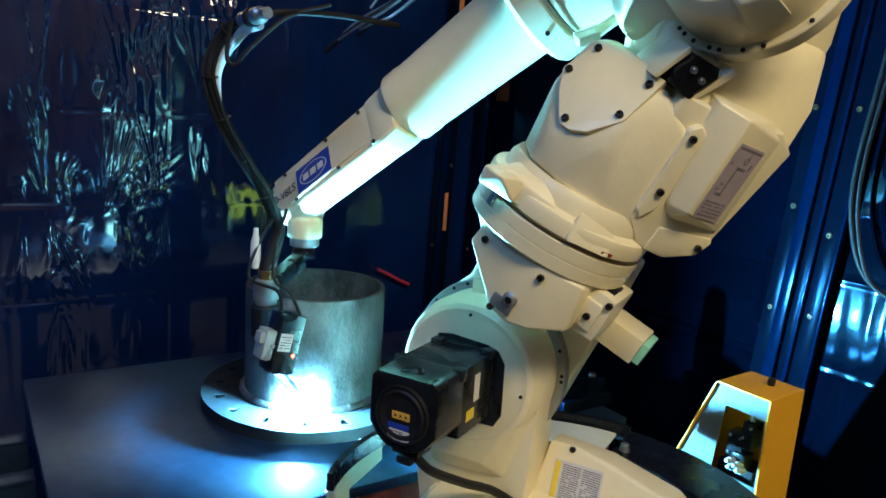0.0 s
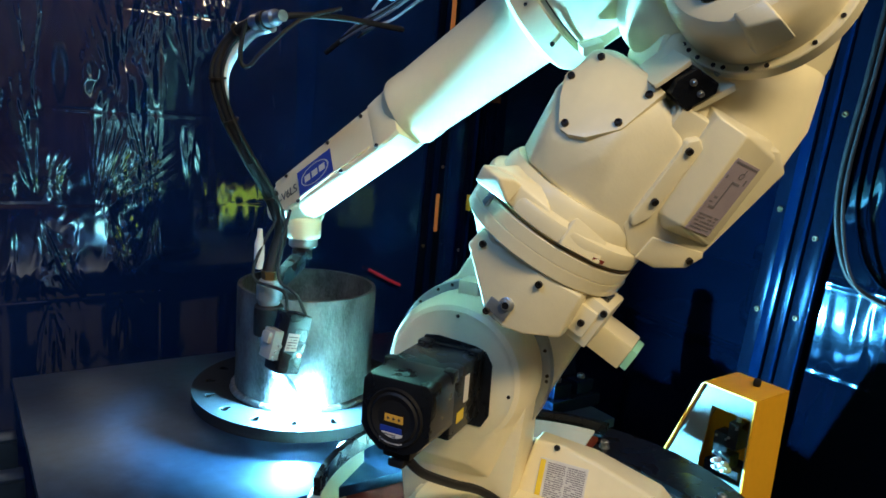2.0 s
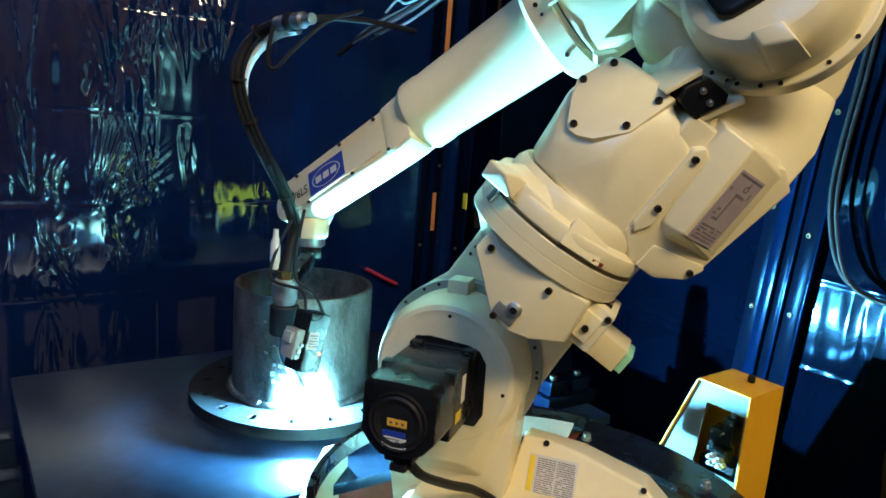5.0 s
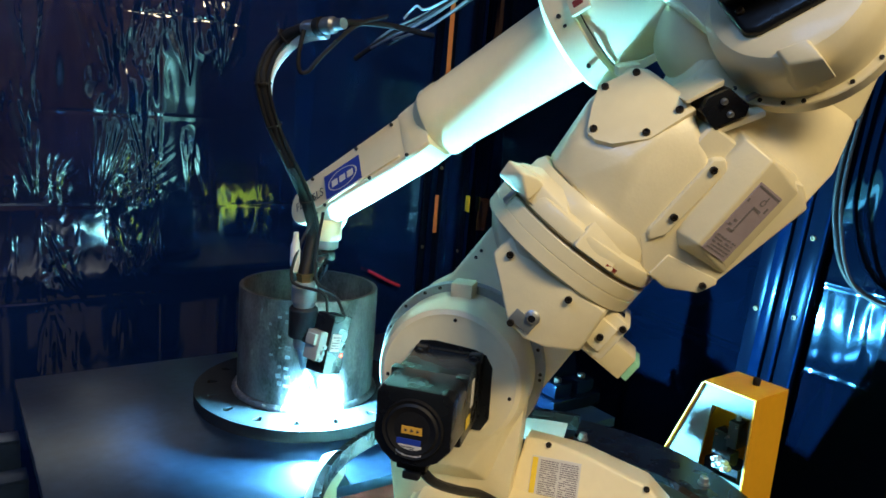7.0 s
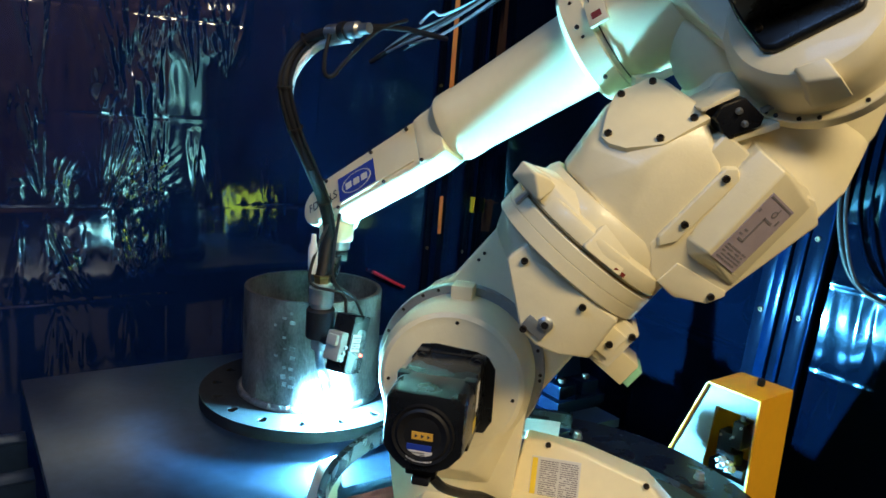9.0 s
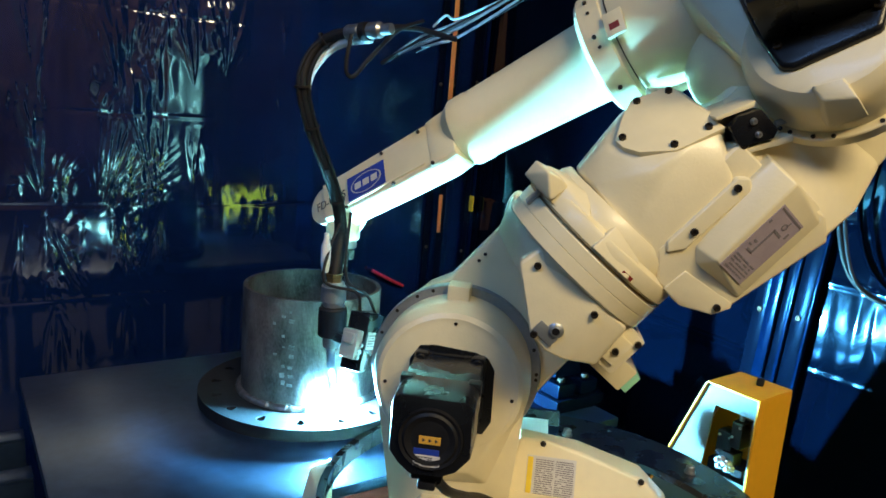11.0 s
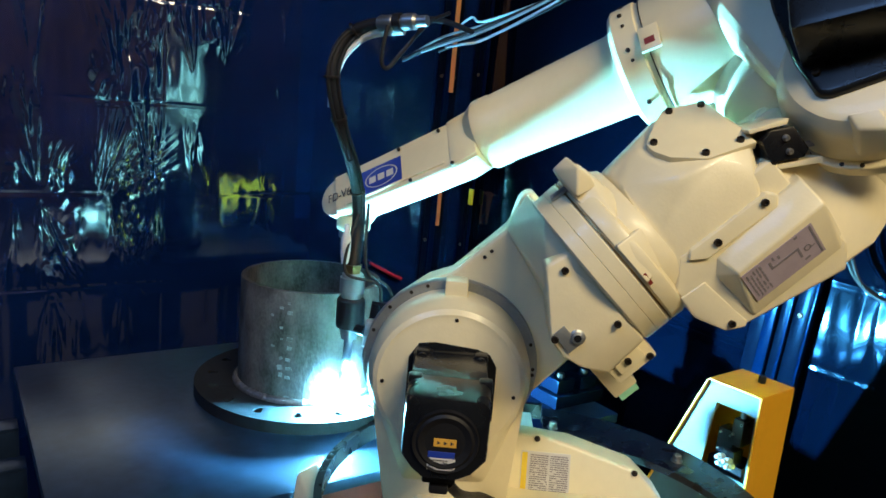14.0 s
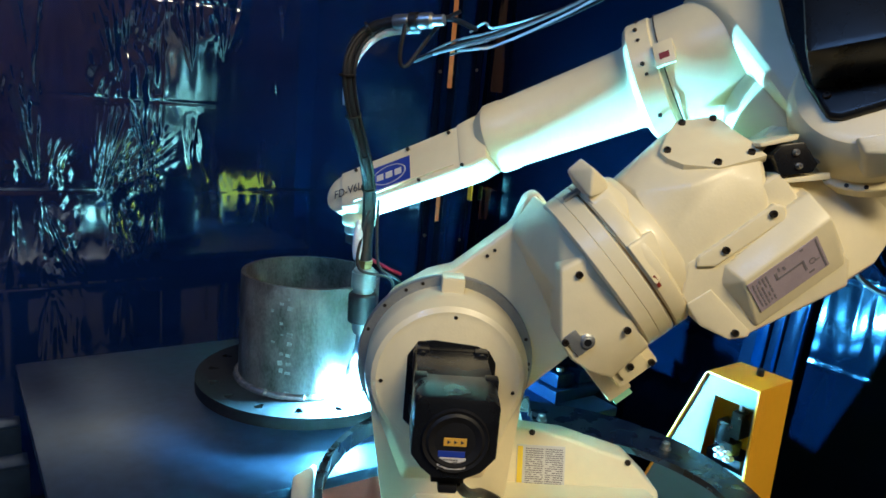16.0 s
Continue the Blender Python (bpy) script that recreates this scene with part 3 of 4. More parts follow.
LEAN = (-0.004, -0.006, 1.443, 2.587, 9.501, 34.414)
TWIST = (0.677, -1.126, 0.868, 1.996, -23.522, 16.467)
ELBOW = (0.784, 0.374, -1.376, 1.145, 0.96, -52.017)
ROLL = (1.964, -0.345, -3.172, -0.564, 14.052, -2.042)


def turret_pose(t):
    return Matrix.Translation((0, 0, SHOULDER)) @ pose(0, 0, 0, 0, 0, poly(TURN, t))


def lower_pose(t):
    return turret_pose(t) @ pose(-REACH, 0, 0, 0, poly(LEAN, t))


def upper_pose(t):
    return lower_pose(t) @ pose(0, 0, 0, 0, 0, poly(TWIST, t))


def forearm_pose(t):
    return upper_pose(t) @ pose(ELBOW_X, 0, ARM, 0, 0, math.degrees(SPLAY)) @ pose(0, 0, 0, 0, poly(ELBOW, t)) @ pose(0, 0, 0, poly(ROLL, t))


def weld_angle(t):
    """How far the weld has gone round the pipe, in degrees."""
    return 1.19 + 2.527 * t + 0.0076 * t * t


def torch_pose(t):
    a = radians(weld_angle(t))
    return Matrix.Translation((PIPE.x + 0.190 * math.sin(a) - BASE.x, PIPE.y - 0.190 * math.cos(a) - BASE.y, 0.820)) @ pose(0, 0, 0, 0, 0, weld_angle(t) - 0.833 * (t - 8))


def text_bars(parent, m, width, height, rows, mat, fill=0.8):
    """Lines of writing too small to read, as thin bars in the plane of m."""
    bm = bmesh.new()
    step = height / rows
    for i in range(rows):
        x = 0.0
        while x < width * 0.95:
            w = random.uniform(0.05, 0.22) * width
            w = min(w, width - x)
            b = bmesh.new()
            bmesh.ops.create_cube(b, size=1)
            moved(b, Matrix.Translation((x + w / 2 - width / 2, height / 2 - (i + 0.5) * step, 0.0004)) @ Matrix.Diagonal((w, step * 0.45, 0.0004, 1)))
            if random.random() < fill:
                bm = join(bm, b)
            else:
                b.free()
            x += w + width * 0.025
    moved(bm, m)
    return part("print", bm, mat, parent)


def plate(m, w, h, t=0.0012):
    bm = box(-w / 2, w / 2, -h / 2, h / 2, 0, t, 0.0003, 1)
    return moved(bm, m)


def turret(robot):
    c = -REACH
    drum = moved(lathe([(0, 0.002), (0.112, 0.002), (0.116, 0.0), (0.128, 0.0), (0.137, -0.006), (0.1475, -0.030), (0.150, -0.040), (0.150, -0.098), (0, -0.098)], 72), Matrix.Translation((c, 0, 0)) @ TO_Y)
    neck = hull(ring_points(c, 0, 0.146, 0.034, 40, 170, 370) + ring_points(c, 0, 0.146, 0.097, 40, 170, 370)
                + [(-0.285, 0.03, -0.36), (-0.285, 0.2, -0.36), (-0.08, 0.03, -0.36), (-0.08, 0.2, -0.36), (-0.07, 0.05, -0.18), (-0.07, 0.15, -0.17)], 0.012)
    face = hull(ring_points(c, -0.0, 0.127, 0.001, 30, 180, 360) + ring_points(c, 0, 0.146, 0.035, 30, 180, 360) + [(-0.262, 0.001, -0.17), (-0.15, 0.001, -0.17), (-0.27, 0.035, -0.215), (-0.115, 0.035, -0.205)], 0.006)
    body = hull([(x, 0.13 + (z + 0.145) * 0.387, z) for x, z in ((-0.06, -0.143), (0.0, -0.143), (0.06, -0.155), (0.19, -0.19), (0.25, -0.245), (0.26, -0.36), (-0.10, -0.36))]
                + [(x, 0.19, z) for x, z in ((-0.06, -0.148), (0.06, -0.158), (0.19, -0.195), (0.25, -0.25), (0.26, -0.36), (-0.10, -0.36))], 0.008)
    core = lathe([(0, -0.24), (0.24, -0.24), (0.26, -0.26), (0.26, -0.37), (0, -0.37)], 48)
    t = part("turret", join(drum, neck, face, body, core), cream, robot, "cream-painted cast turret with a round shoulder", 30)
    ring = lathe([(0.140, 0), (0.166, 0), (0.168, -0.003), (0.168, -0.018), (0.140, -0.018)], 72)
    part("shoulder_ring", moved(ring, Matrix.Translation((c, 0.099, 0)) @ TO_Y), grey_alloy, t, "bare grey metal reducer ring")
    part("lug", box(c - 0.022, c + 0.02, 0.05, 0.10, 0.135, 0.176, 0.004), cream, t)
    bolts(t, [(c + 0.119 * math.cos(radians(a)), 0.0, 0.119 * math.sin(radians(a))) for a in (88, -7, 183)], (0, -1, 0), SMALL_BOLT, "set_screw")
    bolts(t, [(c + 0.16 * math.cos(radians(a)), 0.099, 0.16 * math.sin(radians(a))) for a in (2, -2, 20, 110, 122, 140, 160)], (0, -1, 0), SMALL_BOLT, "set_screw")
    # motor in its window
    window = prism([(c - 0.075, -0.075), (c - 0.075, 0.045), (c - 0.058, 0.072), (c - 0.03, 0.076), (c + 0.045, 0.070), (c + 0.068, 0.062), (c + 0.082, 0.04), (c + 0.084, -0.06), (c + 0.07, -0.085), (c - 0.06, -0.09)], -0.005, 0.02, 0.002)
    part("motor_recess", window, black_metal, t, "black motor recess")
    block = join(box(c - 0.062, c + 0.062, -0.135, 0.0, -0.064, 0.062, 0.006), box(c - 0.066, c + 0.066, -0.02, 0.0, -0.066, 0.066, 0.01))
    m = part("motor", block, black_metal, t, "black finned servo motor")
    cap = prism([(c - 0.067, -0.03), (c - 0.066, 0.055), (c - 0.055, 0.066), (c + 0.055, 0.066), (c + 0.066, 0.056), (c + 0.067, -0.03), (c + 0.045, -0.056), (c + 0.02, -0.068), (c - 0.03, -0.068), (c - 0.05, -0.052)], -0.222, -0.132, 0.008, shrink=0.97)
    part("encoder_cap", cap, black_metal, m, "black moulded encoder cap")
    part("cap_rim", moved(lathe([(0.030, 0.0), (0.051, 0.0), (0.049, 0.006), (0.044, 0.004), (0.040, 0.007), (0.03, 0.003)], 48), Matrix.Translation((c, -0.222, -0.002)) @ TO_Y), black_rubber, m)
    part("cap_lid", moved(lathe([(0.0, 0.0), (0.0395, 0.0), (0.038, 0.003), (0, 0.003)], 40), Matrix.Translation((c, -0.222, -0.002)) @ TO_Y), black_rubber, m)
    part("plug", box(c - 0.03, c + 0.022, -0.20, -0.15, -0.085, -0.066, 0.004), black_rubber, m)
    part("plug", box(c - 0.018, c + 0.012, -0.205, -0.17, -0.10, -0.085, 0.005), black_rubber, m)
    for sx in (-0.05, 0.052):
        part("eye_bolt", join(box(c + sx - 0.012, c + sx + 0.012, -0.03, -0.004, 0.05, 0.068, 0.004), moved(lathe([(0, 0), (0.008, 0), (0.008, 0.008), (0, 0.008)], 12), facing((0, -1, 0), (c + sx, -0.03, 0.058)))), black_metal, m)
        part("foot_lug", box(c + sx * 1.1 - 0.011, c + sx * 1.1 + 0.011, -0.15, -0.128, 0.045, 0.068, 0.004), black_metal, m)
    front = facing((0, -1, 0), (c, -0.2254, -0.002))
    w = part("warning_sticker", plate(Matrix.Translation((c + 0.0, -0.2255, -0.003)) @ TO_Y, 0.034, 0.013), material("sticker_orange", (0.72, 0.40, 0.05), 0.5, spot=0.1), m, "orange warning sticker")
    for k in (-0.010, 0.0, 0.010):
        part("pictogram", moved(lathe([(0, 0), (0.0035, 0), (0.0035, 0.0004), (0, 0.0004)], 3), Matrix.Translation((c + k, -0.2268, -0.003)) @ TO_Y), ink, w)
    part("blue_sticker", plate(Matrix.Translation((c - 0.004, -0.2255, -0.0225)) @ TO_Y, 0.040, 0.010), label_blue, m)
    s = part("type_label", plate(Matrix.Translation((c - 0.003, -0.2255, -0.0375)) @ TO_Y, 0.042, 0.019), label_white, m, "white type label")
    text_bars(s, Matrix.Translation((c - 0.008, -0.2268, -0.0375)) @ TO_Y, 0.028, 0.016, 5, ink)
    part("code_patch", plate(Matrix.Translation((c + 0.012, -0.2268, -0.040)) @ TO_Y, 0.008, 0.008, 0.0004), grey_ink, s)
    part("side_label", plate(facing((1, 0, 0), (c + 0.0622, -0.075, 0.015)), 0.02, 0.05), label_white, m)
    part("side_label", plate(facing((1, 0, 0), (c + 0.0622, -0.095, -0.03)), 0.03, 0.02), label_yellow, m)
    part("motor_cable", tube([(c + 0.012, -0.185, -0.09), (c + 0.03, -0.16, -0.12), (c + 0.055, -0.08, -0.17), (c + 0.085, 0.0, -0.215), (c + 0.13, 0.035, -0.26), (c + 0.17, 0.05, -0.34)], 0.0085), black_rubber, t, "black motor cable")
    part("cable_clamp", box(c - 0.06, c - 0.01, 0.0, 0.035, -0.285, -0.255, 0.006), cream, t)
    # printed plates on the cover
    nrm = Vector((0.0, -0.932, 0.361)).normalized()
    up = Vector((0, 0, 1)) - nrm * nrm.z
    up.normalize()
    xa = up.cross(nrm)
    m4 = Matrix((xa, up, nrm)).transposed().to_4x4()
    lab = Matrix.Translation((0.008, 0.0985, -0.227)) @ m4 @ Matrix.Translation((0, 0, 0.0005))
    p = part("instruction_plate", plate(lab, 0.098, 0.118), label_white, t, "pale printed instruction plate with a yellow strip")
    part("strip", plate(lab @ Matrix.Translation((-0.042, 0, 0.0012)), 0.011, 0.112, 0.0004), label_yellow, p)
    text_bars(p, lab @ Matrix.Translation((-0.013, 0.0, 0.0014)), 0.036, 0.108, 26, grey_ink, 0.93)
    text_bars(p, lab @ Matrix.Translation((0.027, 0.0, 0.0014)), 0.036, 0.108, 26, grey_ink, 0.93)
    bolts(t, [(-0.012, 0.1285, -0.149), (0.185, 0.111, -0.194)], nrm)
    for k in range(2):
        lb = Matrix.Translation((0.128 + 0.055 * k, 0.0823, -0.268)) @ m4 @ Matrix.Translation((0, 0, 0.0005))
        p = part("caution_label", plate(lb, 0.046, 0.052), label_white, t)
        part("strip", plate(lb @ Matrix.Translation((-0.016, 0, 0.0012)), 0.012, 0.050, 0.0004), label_yellow, p)
        text_bars(p, lb @ Matrix.Translation((0.007, 0.0, 0.0014)), 0.026, 0.045, 6, grey_ink)
    # cable guard round the turret: a black plate, a pale plate and a black band
    def sector(a0, a1, ring, n=40):
        bm = bmesh.new()
        prev = None
        for i in range(n + 1):
            a = radians(a0 + (a1 - a0) * i / n)
            row = [bm.verts.new((q * math.cos(a), q * math.sin(a), z)) for q, z in ((r(a) if callable(r) else r, z) for r, z in ring)]
            if prev:
                for k in range(len(ring)):
                    bm.faces.new((prev[k], prev[(k + 1) % len(ring)], row[(k + 1) % len(ring)], row[k]))
            else:
                bm.faces.new(row)
            prev = row
        bm.faces.new(prev[::-1])
        return rounded(bm, 0.002, 1, 50)
    def inner(a):
        return 0.285 + 0.065 * max(0.0, min(1.0, (55 - math.degrees(a)) / 45))
    g = part("cable_guard", sector(-14, 85, ((inner, -0.208), (0.425, -0.208), (0.425, -0.245), (0.418, -0.245), (0.418, -0.222), (inner, -0.222))), black_metal, t, "black curved cable guard plate")
    part("guard_band", sector(85.3, 202, ((0.411, -0.196), (0.425, -0.196), (0.425, -0.232), (0.411, -0.232))), black_metal, t, "black curved guard band")
    part("guard_plate", sector(89, 128, ((0.300, -0.214), (0.402, -0.214), (0.402, -0.220), (0.300, -0.220)), 20), white_paint, t, "white sheet plate behind the turret")
    for x, y in ((0.048, 0.315), (0.30, 0.21)):
        ob = new("guard_bolt", STEEL_BOLT)
        ob.parent, ob.matrix_local = g, pose(x, y, -0.208)
    part("side_cover", hull([(-0.475, 0.06, -0.235), (-0.435, 0.10, -0.225), (-0.432, -0.03, -0.235), (-0.415, -0.10, -0.25), (-0.46, -0.09, -0.30), (-0.475, 0.06, -0.36), (-0.432, 0.10, -0.36), (-0.41, -0.10, -0.36), (-0.46, -0.09, -0.36)], 0.008), cream, t, "cream side cover beside the guard")
    return t


def lower_arm(robot):
    plate_poly = [(-0.160, 0.0), (-0.150, 0.075), (-0.130, 0.12), (-0.127, 0.262), (-0.155, 0.312), (-0.150, 0.335), (0.14, 0.335), (0.15, 0.2), (0.155, 0.08), (0.160, 0.0), (0.145, -0.07), (0.11, -0.115), (0.06, -0.148), (0, -0.16), (-0.06, -0.148), (-0.11, -0.115), (-0.145, -0.07)]
    back = prism(plate_poly, 0.12, 0.19, 0.012, 3)
    saddle = hull([(-0.155, 0.12, 0.325), (0.15, 0.12, 0.325), (-0.127, 0.13, 0.25), (0.14, 0.13, 0.2), (-0.14, -0.06, 0.328), (-0.06, -0.13, 0.328), (0.06, -0.138, 0.328), (0.13, -0.07, 0.328), (-0.04, -0.10, 0.25), (0.09, -0.07, 0.23)], 0.01)
    front = hull([(-0.082, -0.118, 0.275), (-0.075, -0.115, 0.318), (0.010, -0.137, 0.206), (0.045, -0.135, 0.203), (0.079, -0.127, 0.212), (0.128, -0.10, 0.236), (0.118, -0.105, 0.318), (0.05, -0.138, 0.318),
                  (-0.082, -0.04, 0.275), (0.02, -0.02, 0.206), (0.131, -0.02, 0.236), (0.128, -0.02, 0.318), (-0.08, -0.02, 0.32)], 0.007)
    ring = lathe([(0, 0.318), (0.146, 0.318), (0.150, 0.322), (0.150, 0.343), (0.1485, 0.344), (0.150, 0.345), (0.150, 0.366), (0.1475, 0.370), (0, 0.370)], 72)
    a = part("lower_arm", join(back, saddle, front, ring, box(0.10, 0.168, -0.070, 0.04, 0.236, 0.317, 0.006), box(0.12, 0.155, -0.078, 0.0, 0.25, 0.30, 0.004)), cream, robot, "cream cast lower arm with a swivel flange", 30)
    bolts(a, [(-0.058, -0.122, 0.294), (0.057, -0.137, 0.302), (0.012, -0.14, 0.213), (0.140, -0.078, 0.273), (0.160, -0.070, 0.306)], (0, -1, 0))
    bolts(a, [(-0.112, 0.118, 0.27 - 0.035 * k) for k in (0, 0.4, 1.9, 2.4)], (-0.3, -1, 0), SMALL_BOLT)
    g = part("cable_gland", moved(lathe([(0, 0), (0.0125, 0), (0.013, 0.003), (0.0095, 0.005), (0.009, 0.009), (0.0065, 0.010), (0.006, 0.004), (0, 0.004)], 18), facing((0, -1, 0), (0.033, -0.136, 0.241))), grey_alloy, a, "grey metal cable gland")
    part("gland_plate", box(0.005, 0.045, -0.1405, -0.137, 0.215, 0.238, 0.002), grey_alloy, a)
    part("gland_core", moved(lathe([(0, 0), (0.006, 0), (0.006, 0.008), (0, 0.008)], 12), facing((0, -1, 0), (0.033, -0.137, 0.241))), black_rubber, a)
    vent = box(0.13, 0.230, 0.03, 0.11, 0.205, 0.255, 0.004)
    part("vent_box", vent, cream, a)
    part("vent_cap", box(0.2305, 0.243, 0.034, 0.106, 0.211, 0.250, 0.002), green_glass, a, "pale green translucent end cap")
    part("stop_block", box(0.135, 0.158, -0.05, 0.02, 0.290, 0.317, 0.004), black_metal, a)
    return a


def upper_arm(robot):
    base = lathe([(0, 0.3725), (0.145, 0.3725), (0.1495, 0.376), (0.150, 0.395), (0.147, 0.402), (0.132, 0.408), (0.130, 0.425), (0.122, 0.438), (0, 0.438)], 72)
    nose = hull([(-0.108, 0.045, 0.44), (-0.118, -0.03, 0.44), (-0.09, -0.085, 0.44), (0.0, -0.118, 0.425), (0.06, -0.115, 0.42), (0.06, 0.1, 0.42), (-0.05, 0.1, 0.44),
                 (-0.124, -0.045, 0.475), (-0.118, -0.062, 0.498), (-0.125, -0.02, 0.52), (-0.122, 0.03, 0.56), (-0.102, 0.035, 0.635), (-0.078, 0.02, 0.650), (-0.03, -0.075, 0.648), (0.0, -0.102, 0.622),
                 (-0.045, -0.116, 0.562), (-0.052, -0.1165, 0.520), (0.05, -0.118, 0.59), (0.055, 0.1, 0.65), (-0.04, 0.1, 0.65)], 0.010)
    side = hull([(0.04, -0.118, 0.44), (0.085, -0.112, 0.402), (0.14, -0.105, 0.40), (0.188, -0.104, 0.424), (0.205, -0.100, 0.455), (0.215, -0.095, 0.505), (0.24, -0.09, 0.63), (0.20, -0.098, 0.655), (0.09, -0.122, 0.628), (0.055, -0.118, 0.60),
                 (0.04, 0.1, 0.44), (0.09, 0.1, 0.402), (0.19, 0.1, 0.424), (0.25, 0.1, 0.64), (0.06, 0.1, 0.65)], 0.008)
    strap = prism([(0.042, 0.458), (0.055, 0.446), (0.072, 0.470), (0.077, 0.600), (0.06, 0.612), (0.045, 0.60)], -0.1235, -0.10, 0.006, 3)
    lid = hull([(0.110, -0.145, 0.489), (0.107, -0.145, 0.650), (0.081, -0.118, 0.484), (0.087, -0.117, 0.590), (0.063, -0.114, 0.616), (0.064, -0.119, 0.652), (0.104, -0.112, 0.464), (0.200, -0.104, 0.472), (0.200, -0.102, 0.640), (0.08, -0.08, 0.48), (0.19, -0.08, 0.47), (0.19, -0.08, 0.66), (0.06, -0.08, 0.66)], 0.004)
    knuckle = prism([(-0.01, 0.645), (0.24, 0.625), (0.258, 0.70), (0.250, 0.80), (0.215, 0.885), (0.15, 0.945), (0.07, 0.96), (-0.01, 0.93), (-0.035, 0.86), (-0.03, 0.77), (-0.025, 0.70)], 0.0, 0.13, 0.014, 3)
    saddle = hull([(0.0, -0.095, 0.64), (0.09, -0.105, 0.625), (0.235, -0.088, 0.62), (0.257, -0.05, 0.70), (0.252, 0.0, 0.79), (0.16, -0.055, 0.73), (0.05, -0.06, 0.70), (-0.03, -0.03, 0.68), (0.0, 0.05, 0.64), (0.24, 0.05, 0.62), (0.25, 0.06, 0.8), (0.0, 0.05, 0.8)], 0.014)
    a = part("upper_arm", join(base, nose, side, strap, lid, knuckle, saddle, box(0.012, 0.10, -0.110, -0.04, 0.59, 0.640, 0.010, 3)), cream, robot, "cream cast upper arm with bolted covers", 30)
    wing = join(hull([(-0.168, -0.06, 0.378), (-0.168, -0.06, 0.416), (-0.13, -0.03, 0.426), (-0.10, -0.03, 0.432), (-0.07, -0.125, 0.378), (-0.07, -0.12, 0.408), (-0.09, -0.09, 0.428), (-0.12, 0.0, 0.378)], 0.004),
                hull([(-0.152, -0.03, 0.378), (-0.184, -0.06, 0.380), (-0.186, -0.062, 0.410), (-0.166, -0.10, 0.412), (-0.138, -0.09, 0.418), (-0.12, -0.085, 0.414), (-0.145, -0.035, 0.418), (-0.13, -0.10, 0.380)], 0.004),
                hull([(-0.045, -0.152, 0.376), (0.03, -0.155, 0.376), (0.03, -0.135, 0.41), (-0.04, -0.135, 0.425), (-0.045, -0.12, 0.376), (0.03, -0.12, 0.376)], 0.004))
    part("stop_lug", wing, cream, a)
    part("end_cap", hull([(0.098, -0.113, 0.402), (0.14, -0.1075, 0.399), (0.190, -0.1065, 0.424), (0.206, -0.103, 0.452), (0.100, -0.1165, 0.446), (0.20, -0.1035, 0.460), (0.10, -0.08, 0.400), (0.19, -0.08, 0.424), (0.205, -0.08, 0.455), (0.10, -0.08, 0.446)], 0.003), cream, a, "cast end cap of the cable cover")
    # cover plate on the slanted face
    n = Vector((-0.70, -0.56, 0.44)).normalized()
    mid = Vector((-0.079, -0.048, 0.580))
    up = (Vector((0.02, 0.0, 1)) - n * n.dot(Vector((0.02, 0, 1)))).normalized()
    xa = up.cross(n)
    m = Matrix.Translation(mid + n * 0.007) @ Matrix((xa, up, n)).transposed().to_4x4()
    spots = [Vector(p) for p in ((-0.101, 0.010, 0.572), (-0.082, 0.008, 0.623), (-0.102, -0.060, 0.520), (-0.052, -0.101, 0.568), (-0.023, -0.081, 0.619))]
    flat = [p - n * n.dot(p - mid) for p in spots]
    rim = [p + (xa * math.cos(k * math.pi / 6) + up * math.sin(k * math.pi / 6)) * 0.011 for p in flat for k in range(12)]
    edge = [Vector(p) for p in ((-0.101, 0.008, 0.616), (-0.079, -0.002, 0.638), (-0.010, -0.090, 0.637), (-0.047, -0.100, 0.564), (-0.061, -0.101, 0.541), (-0.078, -0.094, 0.523), (-0.098, -0.078, 0.512), (-0.107, -0.062, 0.517), (-0.120, -0.020, 0.548))]
    rim += [p - n * n.dot(p - mid) for p in edge]
    part("cover_plate", hull([tuple(p + n * h) for p in rim for h in (-0.004, 0.0095)], 0.0015, 2), cream, a, "flat bolted cover plate")
    for p in flat:
        ob = new("bolt", BOLT)
        ob.parent, ob.matrix_local = a, facing(n, p + n * 0.0095)
    bolts(a, [(0.056, -0.124, 0.588), (0.059, -0.124, 0.498), (0.185, -0.107, 0.438), (0.02, -0.105, 0.640)], (0, -1, 0))
    face_n = Vector((0.040, -0.090, 0)).normalized()
    ml = Matrix.Translation((0.148, -0.1283, 0.553)) @ Matrix((face_n.cross(Vector((0, 0, -1))), Vector((0, 0, 1)), face_n)).transposed().to_4x4()
    lb = part("diagram_label", plate(ml, 0.066, 0.128), label_mauve, a, "mauve printed axis diagram label")
    text_bars(lb, ml @ Matrix.Translation((0, -0.045, 0.0012)), 0.055, 0.03, 5, grey_ink)
    part("print", moved(join(box(-0.008, -0.004, -0.02, 0.03, 0, 0.0006, 0), box(-0.008, 0.014, 0.026, 0.03, 0, 0.0006, 0), box(-0.02, -0.004, -0.02, -0.016, 0, 0.0006, 0)), ml @ Matrix.Translation((0, 0, 0.0012))), grey_ink, lb)
    part("print", moved(lathe([(0.004, 0), (0.006, 0), (0.006, 0.0006), (0.004, 0.0006)], 20), ml @ Matrix.Translation((0.004, 0.042, 0.0012))), grey_ink, lb)
    for x0, x1, y0, y1 in ((-0.030, 0.030, 0.0575, 0.0605), (0.006, 0.008, 0.046, 0.054), (-0.022, -0.014, -0.004, 0.0), (-0.026, -0.018, -0.012, -0.009), (0.020, 0.024, 0.030, 0.040), (-0.030, -0.026, 0.030, 0.036)):
        part("print", moved(box(x0, x1, y0, y1, 0, 0.0006, 0), ml @ Matrix.Translation((0, 0, 0.0012))), grey_ink, lb)
